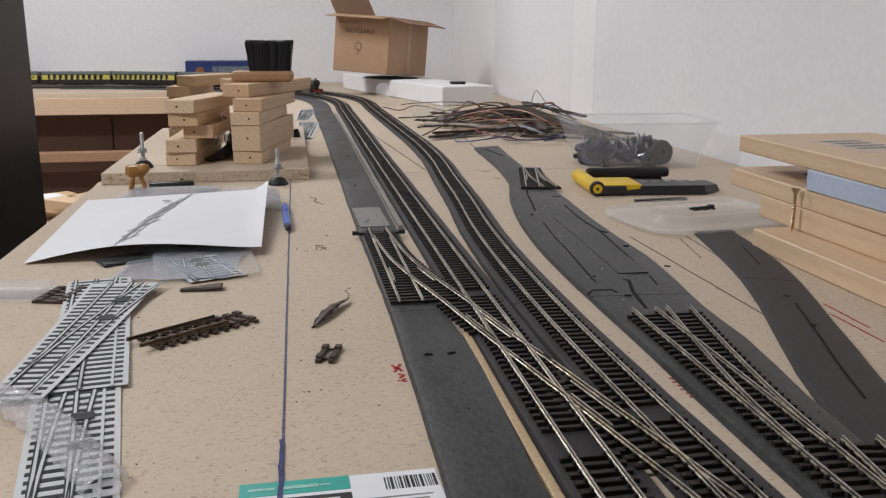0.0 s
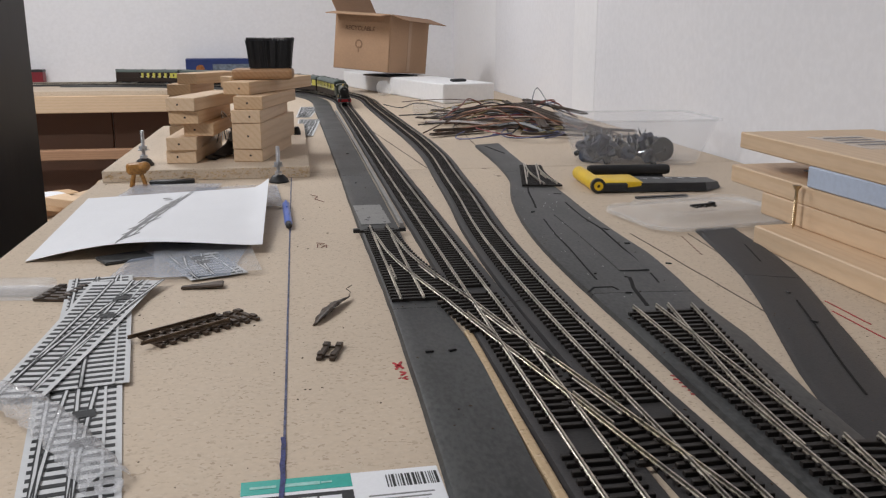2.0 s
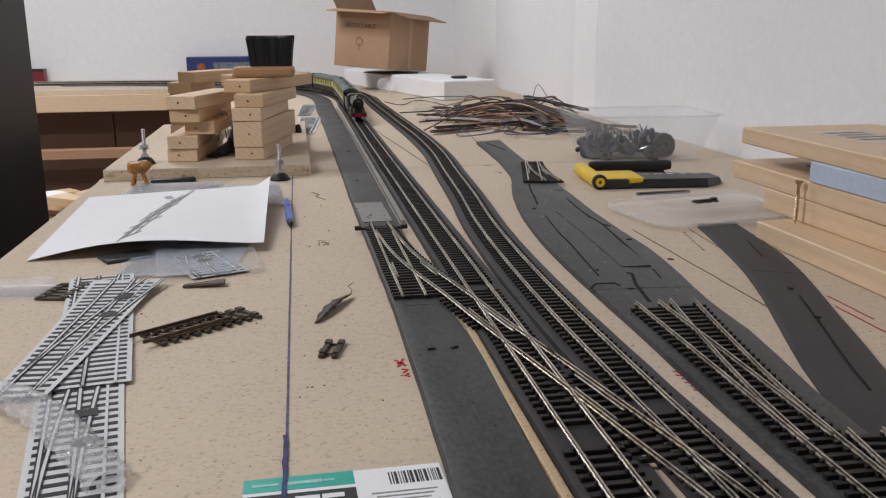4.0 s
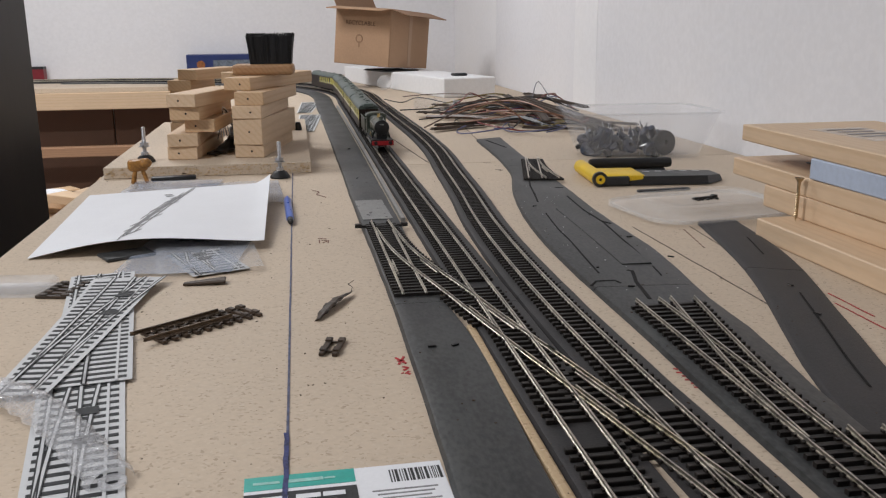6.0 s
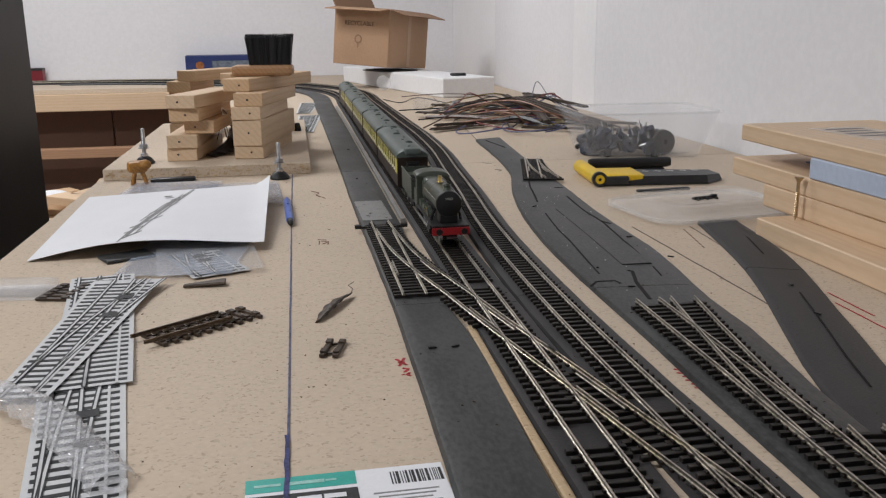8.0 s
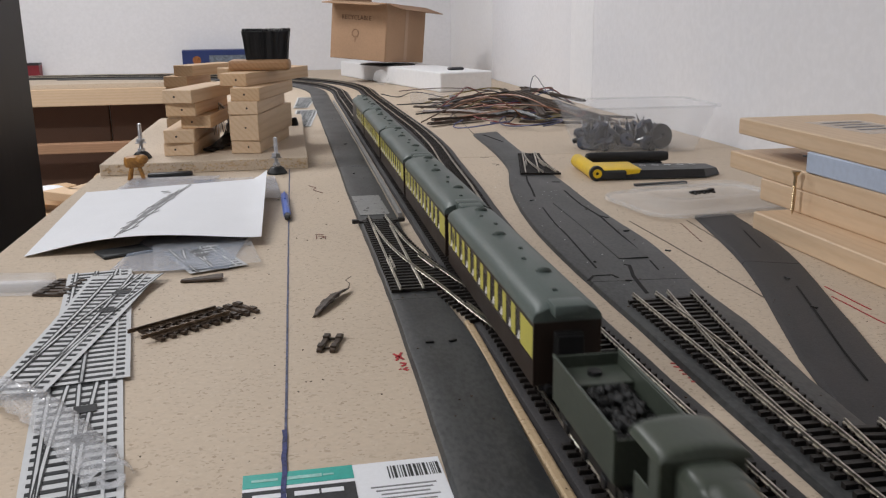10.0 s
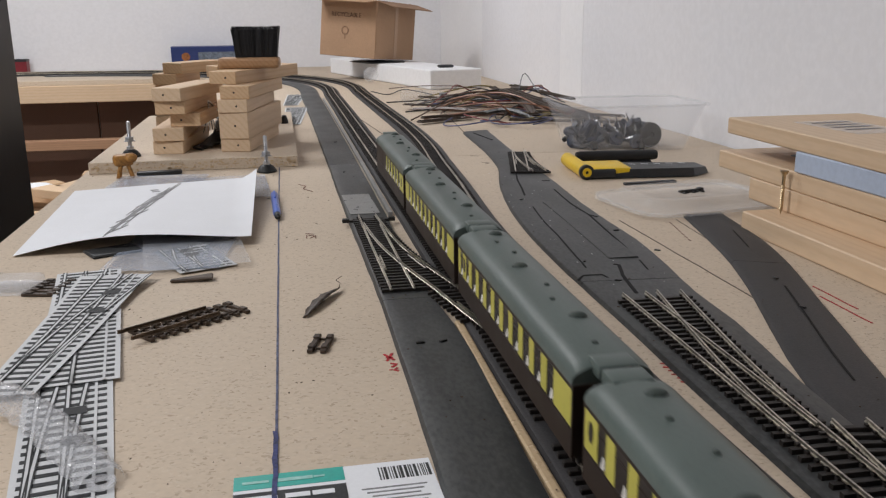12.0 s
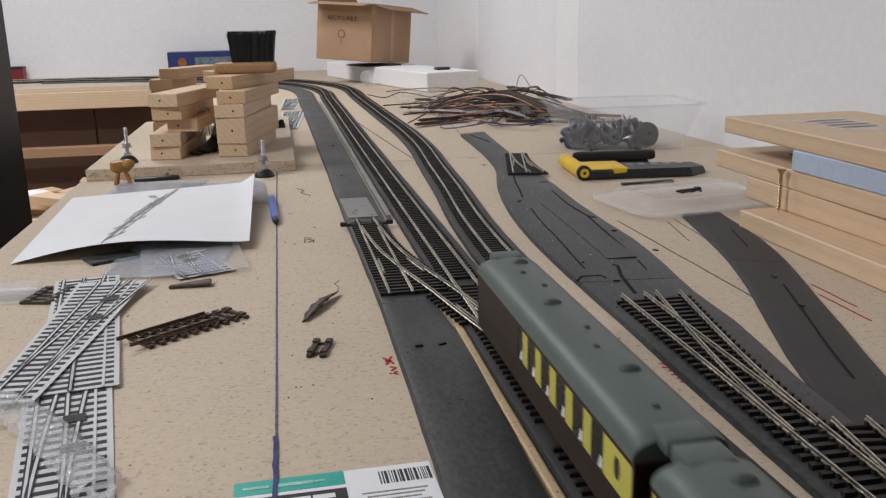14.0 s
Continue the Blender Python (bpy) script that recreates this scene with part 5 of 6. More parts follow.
T0, BH = 0.0160, 0.0191
for i, (x, y, rz, ln) in enumerate(((-0.166, 1.346, -7, 0.19), (-0.164, 1.342, -3, 0.19), (-0.140, 1.356, -8, 0.19), (-0.159, 1.344, -10, 0.19), (-0.162, 1.338, -17, 0.17))):
    pine_block(x, y, T0 + i * BH, rz, ln)
for i, (x, y, rz, ln) in enumerate(((-0.070, 1.346, -12, 0.20), (-0.071, 1.344, -14, 0.20), (-0.070, 1.344, -13, 0.20), (-0.071, 1.342, -11, 0.20), (-0.067, 1.348, -14, 0.20))):
    if i == 1:
        pine_block(x, y, T0 + i * BH, rz, ln, w=0.0435, h=2 * BH - 0.0002, label="thick pine offcut with rough grain in a stack")
    elif i != 2:
        pine_block(x, y, T0 + i * BH, rz, ln)
pine_block(-0.085, 1.385, T0 + 5 * BH, -24, 0.235, label="pine batten laid askew on a stack")
for i, (x, y, rz) in enumerate(((-0.206, 1.70, -4), (-0.204, 1.705, 5), (-0.200, 1.70, -3), (-0.202, 1.70, 0), (-0.205, 1.69, -14), (-0.190, 1.69, -34))):
    pine_block(x, y, T0 + i * BH, rz, 0.13, label="short pine batten in a stack behind", hole=False)
for i, (x, y, rz) in enumerate(((-0.065, 1.64, -5), (-0.068, 1.64, 4), (-0.065, 1.64, 0), (-0.07, 1.64, -4), (-0.068, 1.64, 6))):
    pine_block(x, y, T0 + i * BH, rz, 0.15, label="short pine batten behind another stack", hole=False)
pine_block(-0.112, 1.56, T0 + 5 * BH, -62, 0.13, label="pine batten laid across a stack", hole=False)
# dark track scraps wedged between the stacks
rng = random.Random(5)
for i in range(5):
    b = bm_box(0.016 + 0.003 * (i % 2), 0.15, 0.003, (0, 0, 0), 0.0005)
    thing("track_scrap", "dark strip of track scrap between the stacks", "track scrap", pose(-0.110 + 0.004 * i, 1.45 + 0.015 * i, T0 + 0.001 + 0.0065 * i, 4 * (i % 3), 10 - 5 * i, -14 + 6 * i), group="track scraps", bm=b, mat=SLEEPER)
for i in range(5):
    pts = spline([(-0.120 + 0.004 * i, 1.41 + 0.01 * i, T0 + 0.022), (-0.112, 1.43, T0 + 0.050 + 0.004 * i), (-0.106 + 0.003 * i, 1.50, T0 + 0.035)], 0.01)
    thing("wire_offcut", "thin wire offcut among the battens", "wire", group="wire offcuts", bm=bm_tube(pts, 0.0007, 5), mat=(DARK_PLASTIC, PAPER, ZINC)[i % 3])

# hand brush on top, bristles up
brush = thing("hand_brush", "wooden hand brush lying with black bristles up", "brush", pose(-0.046, 1.46, T0 + 6 * BH, 0, 0, -4))
b = bm_box(0.094, 0.042, 0.017, (0, 0, 0), 0.005, seg=2)
part("stock", b, wood("brush_wood", (0.42, 0.24, 0.12), (0.30, 0.15, 0.07)), brush, "varnished brown wooden stock")
b = bm_box(0.063, 0.030, 0.044, (0.012, 0, 0.016), 0.001)
for v in b.verts:
    k = max(0, (v.co.z - 0.016) / 0.044)
    v.co.x = 0.012 + (v.co.x - 0.012) * (1 + 0.13 * k)
    v.co.y *= 1 + 0.2 * k
rng = random.Random(6)
for i in range(420):
    x, y = rng.uniform(-0.034, 0.034), rng.uniform(-0.016, 0.016)
    h = rng.uniform(0.043, 0.0475)
    bm_tube([(0.012 + x * 0.9, y, 0.017), (0.012 + x * 1.07 + rng.uniform(-0.001, 0.001), y * 1.3, 0.017 + h)], 0.00045, 4, b)
part("bristles", b, BRISTLE, brush, "dense black bristles", kind="stuff")


# ---- levelling feet ----
def levelling_foot(x, y, z, rx=0.0, ry=0.0):
    th = thing("levelling_foot", "zinc threaded levelling foot with black rubber base", "levelling foot", pose(x, y, z, rx, ry, 0), group="levelling feet")
    part("base", bm_lathe([(0.0001, 0), (0.0135, 0), (0.0138, 0.002), (0.0095, 0.008), (0.0055, 0.0105), (0.0001, 0.0105)], 26), RUBBER, th, "black rubber base", smooth=True)
    prof = [(0.0001, 0.010)]
    for i in range(30):
        prof += [(0.0030, 0.010 + i * 0.00135), (0.0025, 0.0107 + i * 0.00135)]
    part("stud", bm_lathe(prof + [(0.0001, 0.0505)], 16), ZINC, th, "zinc-plated threaded stud")
    part("nut", bm_cyl(0.0062, 0.0062, 0.0046, pose(0, 0, 0.0235), 6), ZINC, th)
    part("washer", bm_cyl(0.0078, 0.0078, 0.0010, pose(0, 0, 0.0220), 22), ZINC, th)
    part("nut", bm_cyl(0.0056, 0.0056, 0.0040, pose(0, 0, 0.0105), 6), ZINC, th)
    return th


levelling_foot(-0.0255, 1.250, 0.0003)
levelling_foot(-0.217, 1.335, 0.0162)
clip = thing("spring_clip", "small amber plastic clip standing on its legs", "clip", pose(-0.214, 1.250, 0.0, 0, 0, 20))
part("body", bm_box(0.026, 0.018, 0.016, (0, 0, 0.016), 0.005, seg=2), TAN_PLASTIC, clip, smooth=True)
for sx, sy in ((-0.006, -0.004), (0.006, -0.004), (-0.003, 0.005), (0.007, 0.005)):
    part("leg", bm_tube([(sx * 0.7, sy, 0.020), (sx * 1.2, sy * 1.3, 0.010), (sx * 1.6, sy * 1.5, 0.0003)], 0.0027, 8), TAN_PLASTIC, clip)
part("jaw", bm_ball(0.0085, (0.009, -0.006, 0.027), (1, 0.8, 0.8)), TAN_PLASTIC, clip, smooth=True)
thing("craft_knife", "flat black craft knife beside the sheet", "knife", pose(-0.170, 1.262, 0.0, 0, 0, 96), bm=bm_box(0.014, 0.060, 0.006, (0, 0, 0), 0.0025, seg=2), mat=DARK_PLASTIC, smooth=True)

# ---- timber pile on the wall side ----
def plank(x, y_far, z, rz, length, w, h, label, mat=None):
    """A plank whose far left corner is at x, y_far; it runs towards -y."""
    return thing("pine_plank", label, "timber plank", pose(x, y_far, z, 0, 0, rz), group="pile of planks", bm=bm_box(w, length, h, (w / 2, -length / 2, 0), 0.0012), mat=mat or PINE_PALE)


plank(0.437, 0.790, 0.0003, 0.6, 0.62, 0.19, 0.0196, "wide planed pine plank at the pile's base")
plank(0.472, 0.843, 0.0200, 1.2, 0.62, 0.14, 0.0224, "planed pine plank in a pile")
plank(0.472, 0.912, 0.0426, 0.4, 0.64, 0.150, 0.0186, "planed pine plank with a knot, in a pile")
plank(0.471, 0.762, 0.0613, 1.0, 0.48, 0.140, 0.0196, "pale blue painted board between planks", BLUE_GREY)
plank(0.4735, 0.900, 0.0810, -0.4, 0.64, 0.155, 0.0170, "planed pine plank with a printed label on top")
thing("shipping_label", "clear tape and grey printed label on a plank", "label", pose(0.545, 0.79, 0.0982, 0, 0, 3), bm=bm_box(0.060, 0.10, 0.0003, (0, 0, 0), 0), mat=CLEAR)
for i in range(4):
    thing("print_bar", "faint grey printed line on a plank label", "print", pose(0.545, 0.825 - 0.018 * i, 0.0986, 0, 0, 3), group="printed lines", bm=bm_box(0.044 - 0.006 * (i % 2), 0.004, 0.0002, (0, 0, 0), 0), mat=INK_GREY)
thing("timber_knot", "dark open knot on a plank", "knot", pose(0.530, 0.845, 0.0612), bm=bm_lathe([(0.0001, 0.0008), (0.007, 0.0006), (0.009, 0.0001)], 16, m=Matrix.Diagonal((1.0, 1.6, 1, 1))), mat=BLACK)
# long screw standing on its tip
sc = thing("wood_screw", "long brass-coloured countersunk screw standing on a plank", "screw", pose(0.4635, 0.766, 0.0199, -1, 1.5, 0))
prof = [(0.0001, 0), (0.0012, 0.004)]
for i in range(14):
    prof += [(0.0021, 0.005 + i * 0.0017), (0.0015, 0.0058 + i * 0.0017)]
part("shank", bm_lathe(prof + [(0.0016, 0.031), (0.0016, 0.0385)], 14), SCREW_M, sc)
part("head", bm_lathe([(0.0016, 0.0375), (0.0042, 0.0415), (0.0042, 0.0420), (0.0014, 0.0420), (0.0001, 0.0408)], 20), SCREW_M, sc, smooth=True)


# ---- tub, tool and lid ----
def rounded_ring(w, d, r, z, n=6):
    pts = []
    for cx, cy, a0 in ((w / 2 - r, d / 2 - r, 0), (-w / 2 + r, d / 2 - r, 90), (-w / 2 + r, -d / 2 + r, 180), (w / 2 - r, -d / 2 + r, 270)):
        for i in range(n + 1):
            a = radians(a0 + 90 * i / n)
            pts.append((cx + r * math.cos(a), cy + r * math.sin(a), z))
    return pts


def bm_loft(rings, bm=None, close_first=True, close_last=True):
    b2 = bmesh.new()
    rs = [[b2.verts.new(p) for p in r] for r in rings]
    k = len(rs[0])
    for a, b in zip(rs, rs[1:]):
        for i in range(k):
            b2.faces.new((a[i], a[(i + 1) % k], b[(i + 1) % k], b[i]))
    if close_first:
        b2.faces.new(rs[0][::-1])
    if close_last:
        b2.faces.new(rs[-1])
    bmesh.ops.recalc_face_normals(b2, faces=b2.faces)
    return merged(bm, b2)


tub = thing("storage_tub", "milky clear plastic tub, half full of dark parts", "plastic tub", pose(0.540, 1.375, 0.0003, 0, 0, -3))
part("shell", bm_loft([rounded_ring(0.172, 0.130, 0.020, 0.0), rounded_ring(0.176, 0.134, 0.022, 0.004), rounded_ring(0.226, 0.170, 0.026, 0.072), rounded_ring(0.222, 0.166, 0.024, 0.072),
                       rounded_ring(0.172, 0.130, 0.020, 0.006)]), MILKY, tub, smooth=True)
part("rim", bm_sweep(rounded_ring(0.230, 0.174, 0.027, 0.071, 8) + rounded_ring(0.230, 0.174, 0.027, 0.071, 8)[:1], [(-0.003, -0.002), (0.003, -0.002), (0.003, 0.001), (-0.003, 0.001)]), MILKY, tub)
rng = random.Random(14)
NAVY = material("dark_navy_plastic", (0.018, 0.028, 0.060), 0.4, vary=0.2, scale=60, fine=500)
def parts_heap(i):
    x, y, z = rng.uniform(-0.074, 0.040), rng.uniform(-0.052, 0.04), 0.0085 + 0.014 * rng.random() ** 1.3
    k = i % 4
    rot = Euler((rng.uniform(-1.2, 1.2), rng.uniform(-1.2, 1.2), rng.uniform(0, 3))).to_matrix().to_4x4()
    m = pose(0.530 + x, 1.375 + y, z)
    if k == 0:
        b = bm_lathe([(0.003, 0), (0.0115, 0), (0.0125, 0.002), (0.0115, 0.006), (0.004, 0.007), (0.003, 0)], 18, m=rot)
        nm, lb = "furniture_glide", "round black plastic glide in a tub"
    elif k == 1:
        b = bm_box(0.024, 0.010, 0.008, (0, 0, 0), 0.002, rot=rot)
        nm, lb = "plastic_bracket", "dark plastic bracket in a tub"
    elif k == 2:
        b = bm_cyl(0.0055, 0.0055, 0.030, rot, 14)
        nm, lb = "plastic_sleeve_part", "dark plastic tube in a tub"
    else:
        b = bmesh.new()
        for j in range(7):
            a = j * 0.9
            bm_tube([(0, 0, 0), (0.016 * math.cos(a), 0.016 * math.sin(a), 0.006 + 0.010 * (j % 3))], 0.0008, 5, b)
        nm, lb = "wire_clip", "spiky dark wire clip in a tub"
    thing(nm, lb, "spare part", m, group="spare parts in the tub", bm=b, mat=(NAVY, RUBBER, NAVY, ZINC if i % 8 == 3 else DARK_PLASTIC)[k])


for i in range(96):
    parts_heap(i)
thing("rubber_disc", "round black rubber disc standing in a tub", "spare part", pose(0.569, 1.335, 0.0215, 82, 0, 12), bm=bm_lathe([(0.004, 0), (0.0185, 0), (0.020, 0.003), (0.0185, 0.008), (0.004, 0.009), (0.004, 0)], 28), mat=RUBBER, smooth=True)
tool = thing("scraper_tool", "yellow and black tool with a roller and scale", "hand tool", pose(0.378, 1.118, 0.0003, 0, 0, -5))
part("blade", bm_loft([[(0.045, -0.028, 0.001), (0.150, -0.030, 0.001), (0.178, -0.004, 0.001), (0.176, 0.034, 0.001), (0.045, 0.036, 0.001)],
                       [(0.045, -0.026, 0.012), (0.148, -0.028, 0.012), (0.174, -0.003, 0.009), (0.172, 0.032, 0.009), (0.045, 0.034, 0.012)]]), DARK_PLASTIC, tool, "black tapered blade plate")
b = bm_box(0.062, 0.062, 0.0125, (0.036, 0.004, 0.002), 0.004, seg=2)
part("grip", b, YELLOW_PLASTIC, tool, "yellow plastic grip", smooth=True)
b = bm_cyl(0.0095, 0.0095, 0.105, Matrix.Translation((0.006, 0.080, 0.0097)) @ ROT_X, 26)
part("roller_cover", b, YELLOW_PLASTIC, tool, "yellow roller cover", smooth=True)
b = bm_cyl(0.0096, 0.0096, 0.006, Matrix.Translation((0.006, -0.0255, 0.0098)) @ ROT_X, 26)
bm_box(0.046, 0.0055, 0.012, (0.022, -0.0285, 0.001), 0.002, b)
part("end_cap", b, DARK_PLASTIC, tool, "black end cap")
part("hub", bm_lathe([(0.0022, 0), (0.0058, 0), (0.0058, 0.002), (0.0022, 0.002), (0.0022, 0)], 22, m=Matrix.Translation((0.006, -0.0316, 0.0098)) @ ROT_X), YELLOW_PLASTIC, tool, "yellow hub ring")
for i in range(5):
    part("scale_mark", bm_box(0.009, 0.0022, 0.0003, (0.078 + 0.017 * i, 0.012, 0.0119), 0, rot=Matrix.Rotation(-0.5, 4, "Z")), PAPER, tool)
# Only a black tool handle is built here, with no shaft.
thing("screwdriver", "black rubber-gripped handle lying behind a tool", "screwdriver", pose(0.400, 1.190, 0.0145, 0, 90, -4), bm=bm_lathe([(0.0001, 0), (0.006, 0.001), (0.0072, 0.006), (0.0072, 0.112), (0.006, 0.117), (0.0001, 0.118)], 20), mat=RUBBER, smooth=True)
thing("tool_rest", "flat black plate under a rubber handle", "plate", pose(0.450, 1.193, 0.0, 0, 0, -5), bm=bm_box(0.12, 0.020, 0.0072, (0, 0, 0), 0.002), mat=DARK_PLASTIC)
thing("flat_strip", "thin dark strip lying behind the lid", "strip", pose(0.450, 1.045, 0.0, 0, 0, 4), bm=bm_box(0.070, 0.008, 0.003, (0, 0, 0), 0.0006), mat=DARK_PLASTIC)
lid = thing("tub_cover", "clear plastic tub cover lying dome up", "tub cover", pose(0.446, 0.922, 0.0042, 0, 0, 9))
part("shell", bm_loft([rounded_ring(0.186, 0.142, 0.034, 0.0), rounded_ring(0.188, 0.144, 0.035, 0.0025), rounded_ring(0.172, 0.128, 0.030, 0.0032), rounded_ring(0.152, 0.108, 0.026, 0.0042),
                       rounded_ring(0.142, 0.098, 0.024, 0.0120), rounded_ring(0.118, 0.076, 0.018, 0.0126), rounded_ring(0.112, 0.070, 0.016, 0.0108)]), LID_M, lid, smooth=True)
part("rim", bm_sweep([(*p[:2], 0.0025) for p in rounded_ring(0.188, 0.144, 0.035, 0, 10)] + [rounded_ring(0.188, 0.144, 0.035, 0.0025, 10)[0]], [(-0.0016, -0.003), (0.0016, -0.003), (0.0014, 0.001), (-0.0014, 0.001)]), LID_M, lid)
b = bm_box(0.030, 0.0038, 0.003, (0, 0, 0.0005), 0.0008)
for i in range(5):
    bm_box(0.0026, 0.013, 0.0022, (-0.012 + 0.006 * i, 0.002 * (i % 2), 0), 0.0005, b)
bm_box(0.006, 0.007, 0.0036, (0.012, 0.001, 0.001), 0.0008, b)
thing("coupling_part", "small black coupling moulding on a lid", "spare part", pose(0.440, 0.908, 0.0154, 0, 0, 12), bm=b, mat=BLACK)

# ---- polystyrene block, carton, ball ----
def styro_block():
    b = bm_box(0.165, 0.95, 0.056, (0, 0, 0), 0.004, seg=2)
    return b


styro = thing("polystyrene_block", "long white polystyrene packing block", "packing block", pose(0.386, 3.045, 0.0003, 0, 0, 14.2), bm=styro_block(), mat=FOAM_W)
thing("black_cable_clip", "small black clip on a polystyrene block", "clip", pose(0.490, 2.69, 0.0563, 0, 0, 10), bm=bm_box(0.044, 0.030, 0.008, (0, 0, 0), 0.003), mat=DARK_PLASTIC)
thing("dark_sheet", "dark flat sheet under a carton", "sheet", pose(0.325, 3.08, 0.0563, 0, 0, 20), bm=bm_box(0.13, 0.16, 0.0035, (0, 0, 0), 0.001), mat=DARK_PLASTIC)
CW, CD, CH, CT = 0.215, 0.250, 0.182, 0.003
carton = thing("cardboard_box", "open brown cardboard carton with raised flaps", "cardboard box", pose(0.297, 3.13, 0.0725, -3.2, 3.6, -38))
for nm, sx, sy, at in (("side_panel", CW, CT, (0, -CD / 2, 0)), ("side_panel", CW, CT, (0, CD / 2, 0)), ("side_panel", CT, CD - CT, (-CW / 2, 0, 0)), ("side_panel", CT, CD - CT, (CW / 2, 0, 0))):
    part(nm, bm_box(sx, sy, CH, at, 0.0005), CARDBOARD, carton)
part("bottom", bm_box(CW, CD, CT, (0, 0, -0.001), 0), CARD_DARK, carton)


def flap(w, d, m, mat):
    return part("flap", bm_box(w, d, CT, (0, d / 2, 0), 0.0006), mat, carton, at=m)


flap(CW, 0.062, pose(0, -CD / 2, CH, -8, 0, 180), CARDBOARD)
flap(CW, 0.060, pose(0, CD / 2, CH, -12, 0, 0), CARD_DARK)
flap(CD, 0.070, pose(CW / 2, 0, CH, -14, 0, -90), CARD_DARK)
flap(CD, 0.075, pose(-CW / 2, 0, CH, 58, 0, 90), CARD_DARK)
part("tape_strip", bm_box(0.020, 0.0006, CH * 0.96, (0.0, 0.0, 0), 0), material("packing_tape", (0.46, 0.30, 0.19), 0.35, vary=0.04), carton, at=pose(CW / 2 + 0.0019, 0.0, 0.004, 0, 0, 90))


def lettering(text, size, parent, m, mat):
    cu = bpy.data.curves.new("lettering", "FONT")
    cu.body, cu.size, cu.align_x, cu.extrude = text, size, "CENTER", 0.0002
    tmp = new("lettering_source", cu)
    me = bpy.data.meshes.new_from_object(tmp.evaluated_get(bpy.context.evaluated_depsgraph_get()))
    bpy.data.objects.remove(tmp)
    me.materials.append(mat)
    ob = new("lettering", me)
    ob.parent, ob.matrix_basis = parent, m
    return ob


PRINT = material("brown_print", (0.14, 0.075, 0.045), 0.8, vary=0.2, scale=100, fine=600)
lettering("RECYCLABLE", 0.020, carton, pose(-0.008, -CD / 2 - CT / 2 - 0.0006, CH * 0.70, 90, 0, 0), PRINT)
b = bm_lathe([(0.010, 0), (0.0145, 0), (0.0145, 0.0006), (0.010, 0.0006), (0.010, 0)], 20)
bm_box(0.003, 0.020, 0.0006, (0, -0.018, 0), 0, b)
part("print_mark", b, material("faint_print", (0.30, 0.18, 0.11), 0.8), carton, at=pose(-0.010, -CD / 2 - CT / 2 - 0.0007, CH * 0.46, 90, 0, 0))
thing("glass_ball", "clear plastic ball resting on the board", "clear ball", pose(0.288, 2.93, 0.0255), bm=merged(bm_ball(0.025, (0, 0, 0), u=24, v=16), bm_ball(0.0235, (0, 0, 0), u=24, v=16)), mat=BALL_M, smooth=True)

# ---- heap of wires and strips ----
WIRE = {n: material(n + "_wire", c, 0.4, vary=0.15, scale=60, fine=300, bump=0) for n, c in
        (("blue", (0.10, 0.11, 0.22)), ("brown", (0.09, 0.045, 0.03)), ("yellow", (0.26, 0.20, 0.06)), ("orange", (0.24, 0.11, 0.06)), ("red", (0.20, 0.03, 0.03)), ("black", (0.015, 0.015, 0.017)),
         ("pink", (0.55, 0.33, 0.25)), ("grey", (0.20, 0.21, 0.24)))}
rng = random.Random(31)


def wire(pts, colour, r=0.0016):
    thing("wire", f"loose {colour} insulated wire in a tangled heap", "wire", group="tangled wires", bm=bm_tube(spline(pts, 0.015), r, 5), mat=WIRE[colour])


for i, c in enumerate(("orange", "pink", "brown", "brown", "black", "black", "yellow", "blue", "red", "brown", "brown", "orange", "black", "pink", "black", "yellow", "brown", "orange", "black", "black", "brown", "pink", "brown", "black", "red", "blue", "yellow", "black", "red", "brown", "black", "orange", "blue", "black")):
    x, y = rng.uniform(0.40, 0.60), rng.uniform(1.82, 2.22)
    a, ln = rng.choice((0.1, 0.35, -0.3, -0.7, -1.0, 0.6, -1.2)) + rng.uniform(-0.2, 0.2), rng.uniform(0.10, 0.17)
    h = 0.006 + 0.026 * rng.random()
    ends = [(x + k * ln * math.cos(a), y + k * 1.5 * ln * math.sin(a)) for k in (-1, -0.3, 0.4, 1)]
    wire([(min(0.67, p), q + rng.uniform(-0.04, 0.04), z) for (p, q), z in zip(ends, (0.003, h, h * 1.2, 0.004))], c)
for i, (cx, cy, rx, ry, c) in enumerate(((0.46, 1.72, 0.055, 0.10, "blue"), (0.47, 1.74, 0.045, 0.12, "black"), (0.40, 1.86, 0.07, 0.10, "brown"), (0.36, 1.70, 0.055, 0.06, "blue"), (0.50, 1.80, 0.04, 0.09, "yellow"),
                                         (0.45, 1.95, 0.05, 0.10, "yellow"), (0.48, 1.70, 0.035, 0.08, "blue"), (0.55, 1.84, 0.05, 0.12, "red"), (0.53, 1.74, 0.06, 0.07, "black"), (0.42, 1.76, 0.06, 0.09, "red"), (0.58, 1.92, 0.05, 0.10, "brown"))):
    a0 = 0.7 * i
    wire([(cx + rx * math.cos(a0 + a), cy + ry * math.sin(a0 + a), 0.003 + 0.012 * (0.5 + 0.5 * math.sin(a * 1.5 + i))) for a in np.linspace(0, 5.2, 12)], c, 0.0014)
wire([(0.31, 2.62, 0.003), (0.36, 2.58, 0.010), (0.44, 2.52, 0.016), (0.55, 2.46, 0.010)], "brown", 0.0014)
wire([(0.25, 2.55, 0.002), (0.29, 2.44, 0.002), (0.33, 2.50, 0.008), (0.40, 2.36, 0.004)], "black", 0.0014)
wire([(0.545, 2.05, 0.030), (0.575, 2.10, 0.072), (0.590, 2.06, 0.040), (0.615, 1.98, 0.012)], "grey", 0.0012)
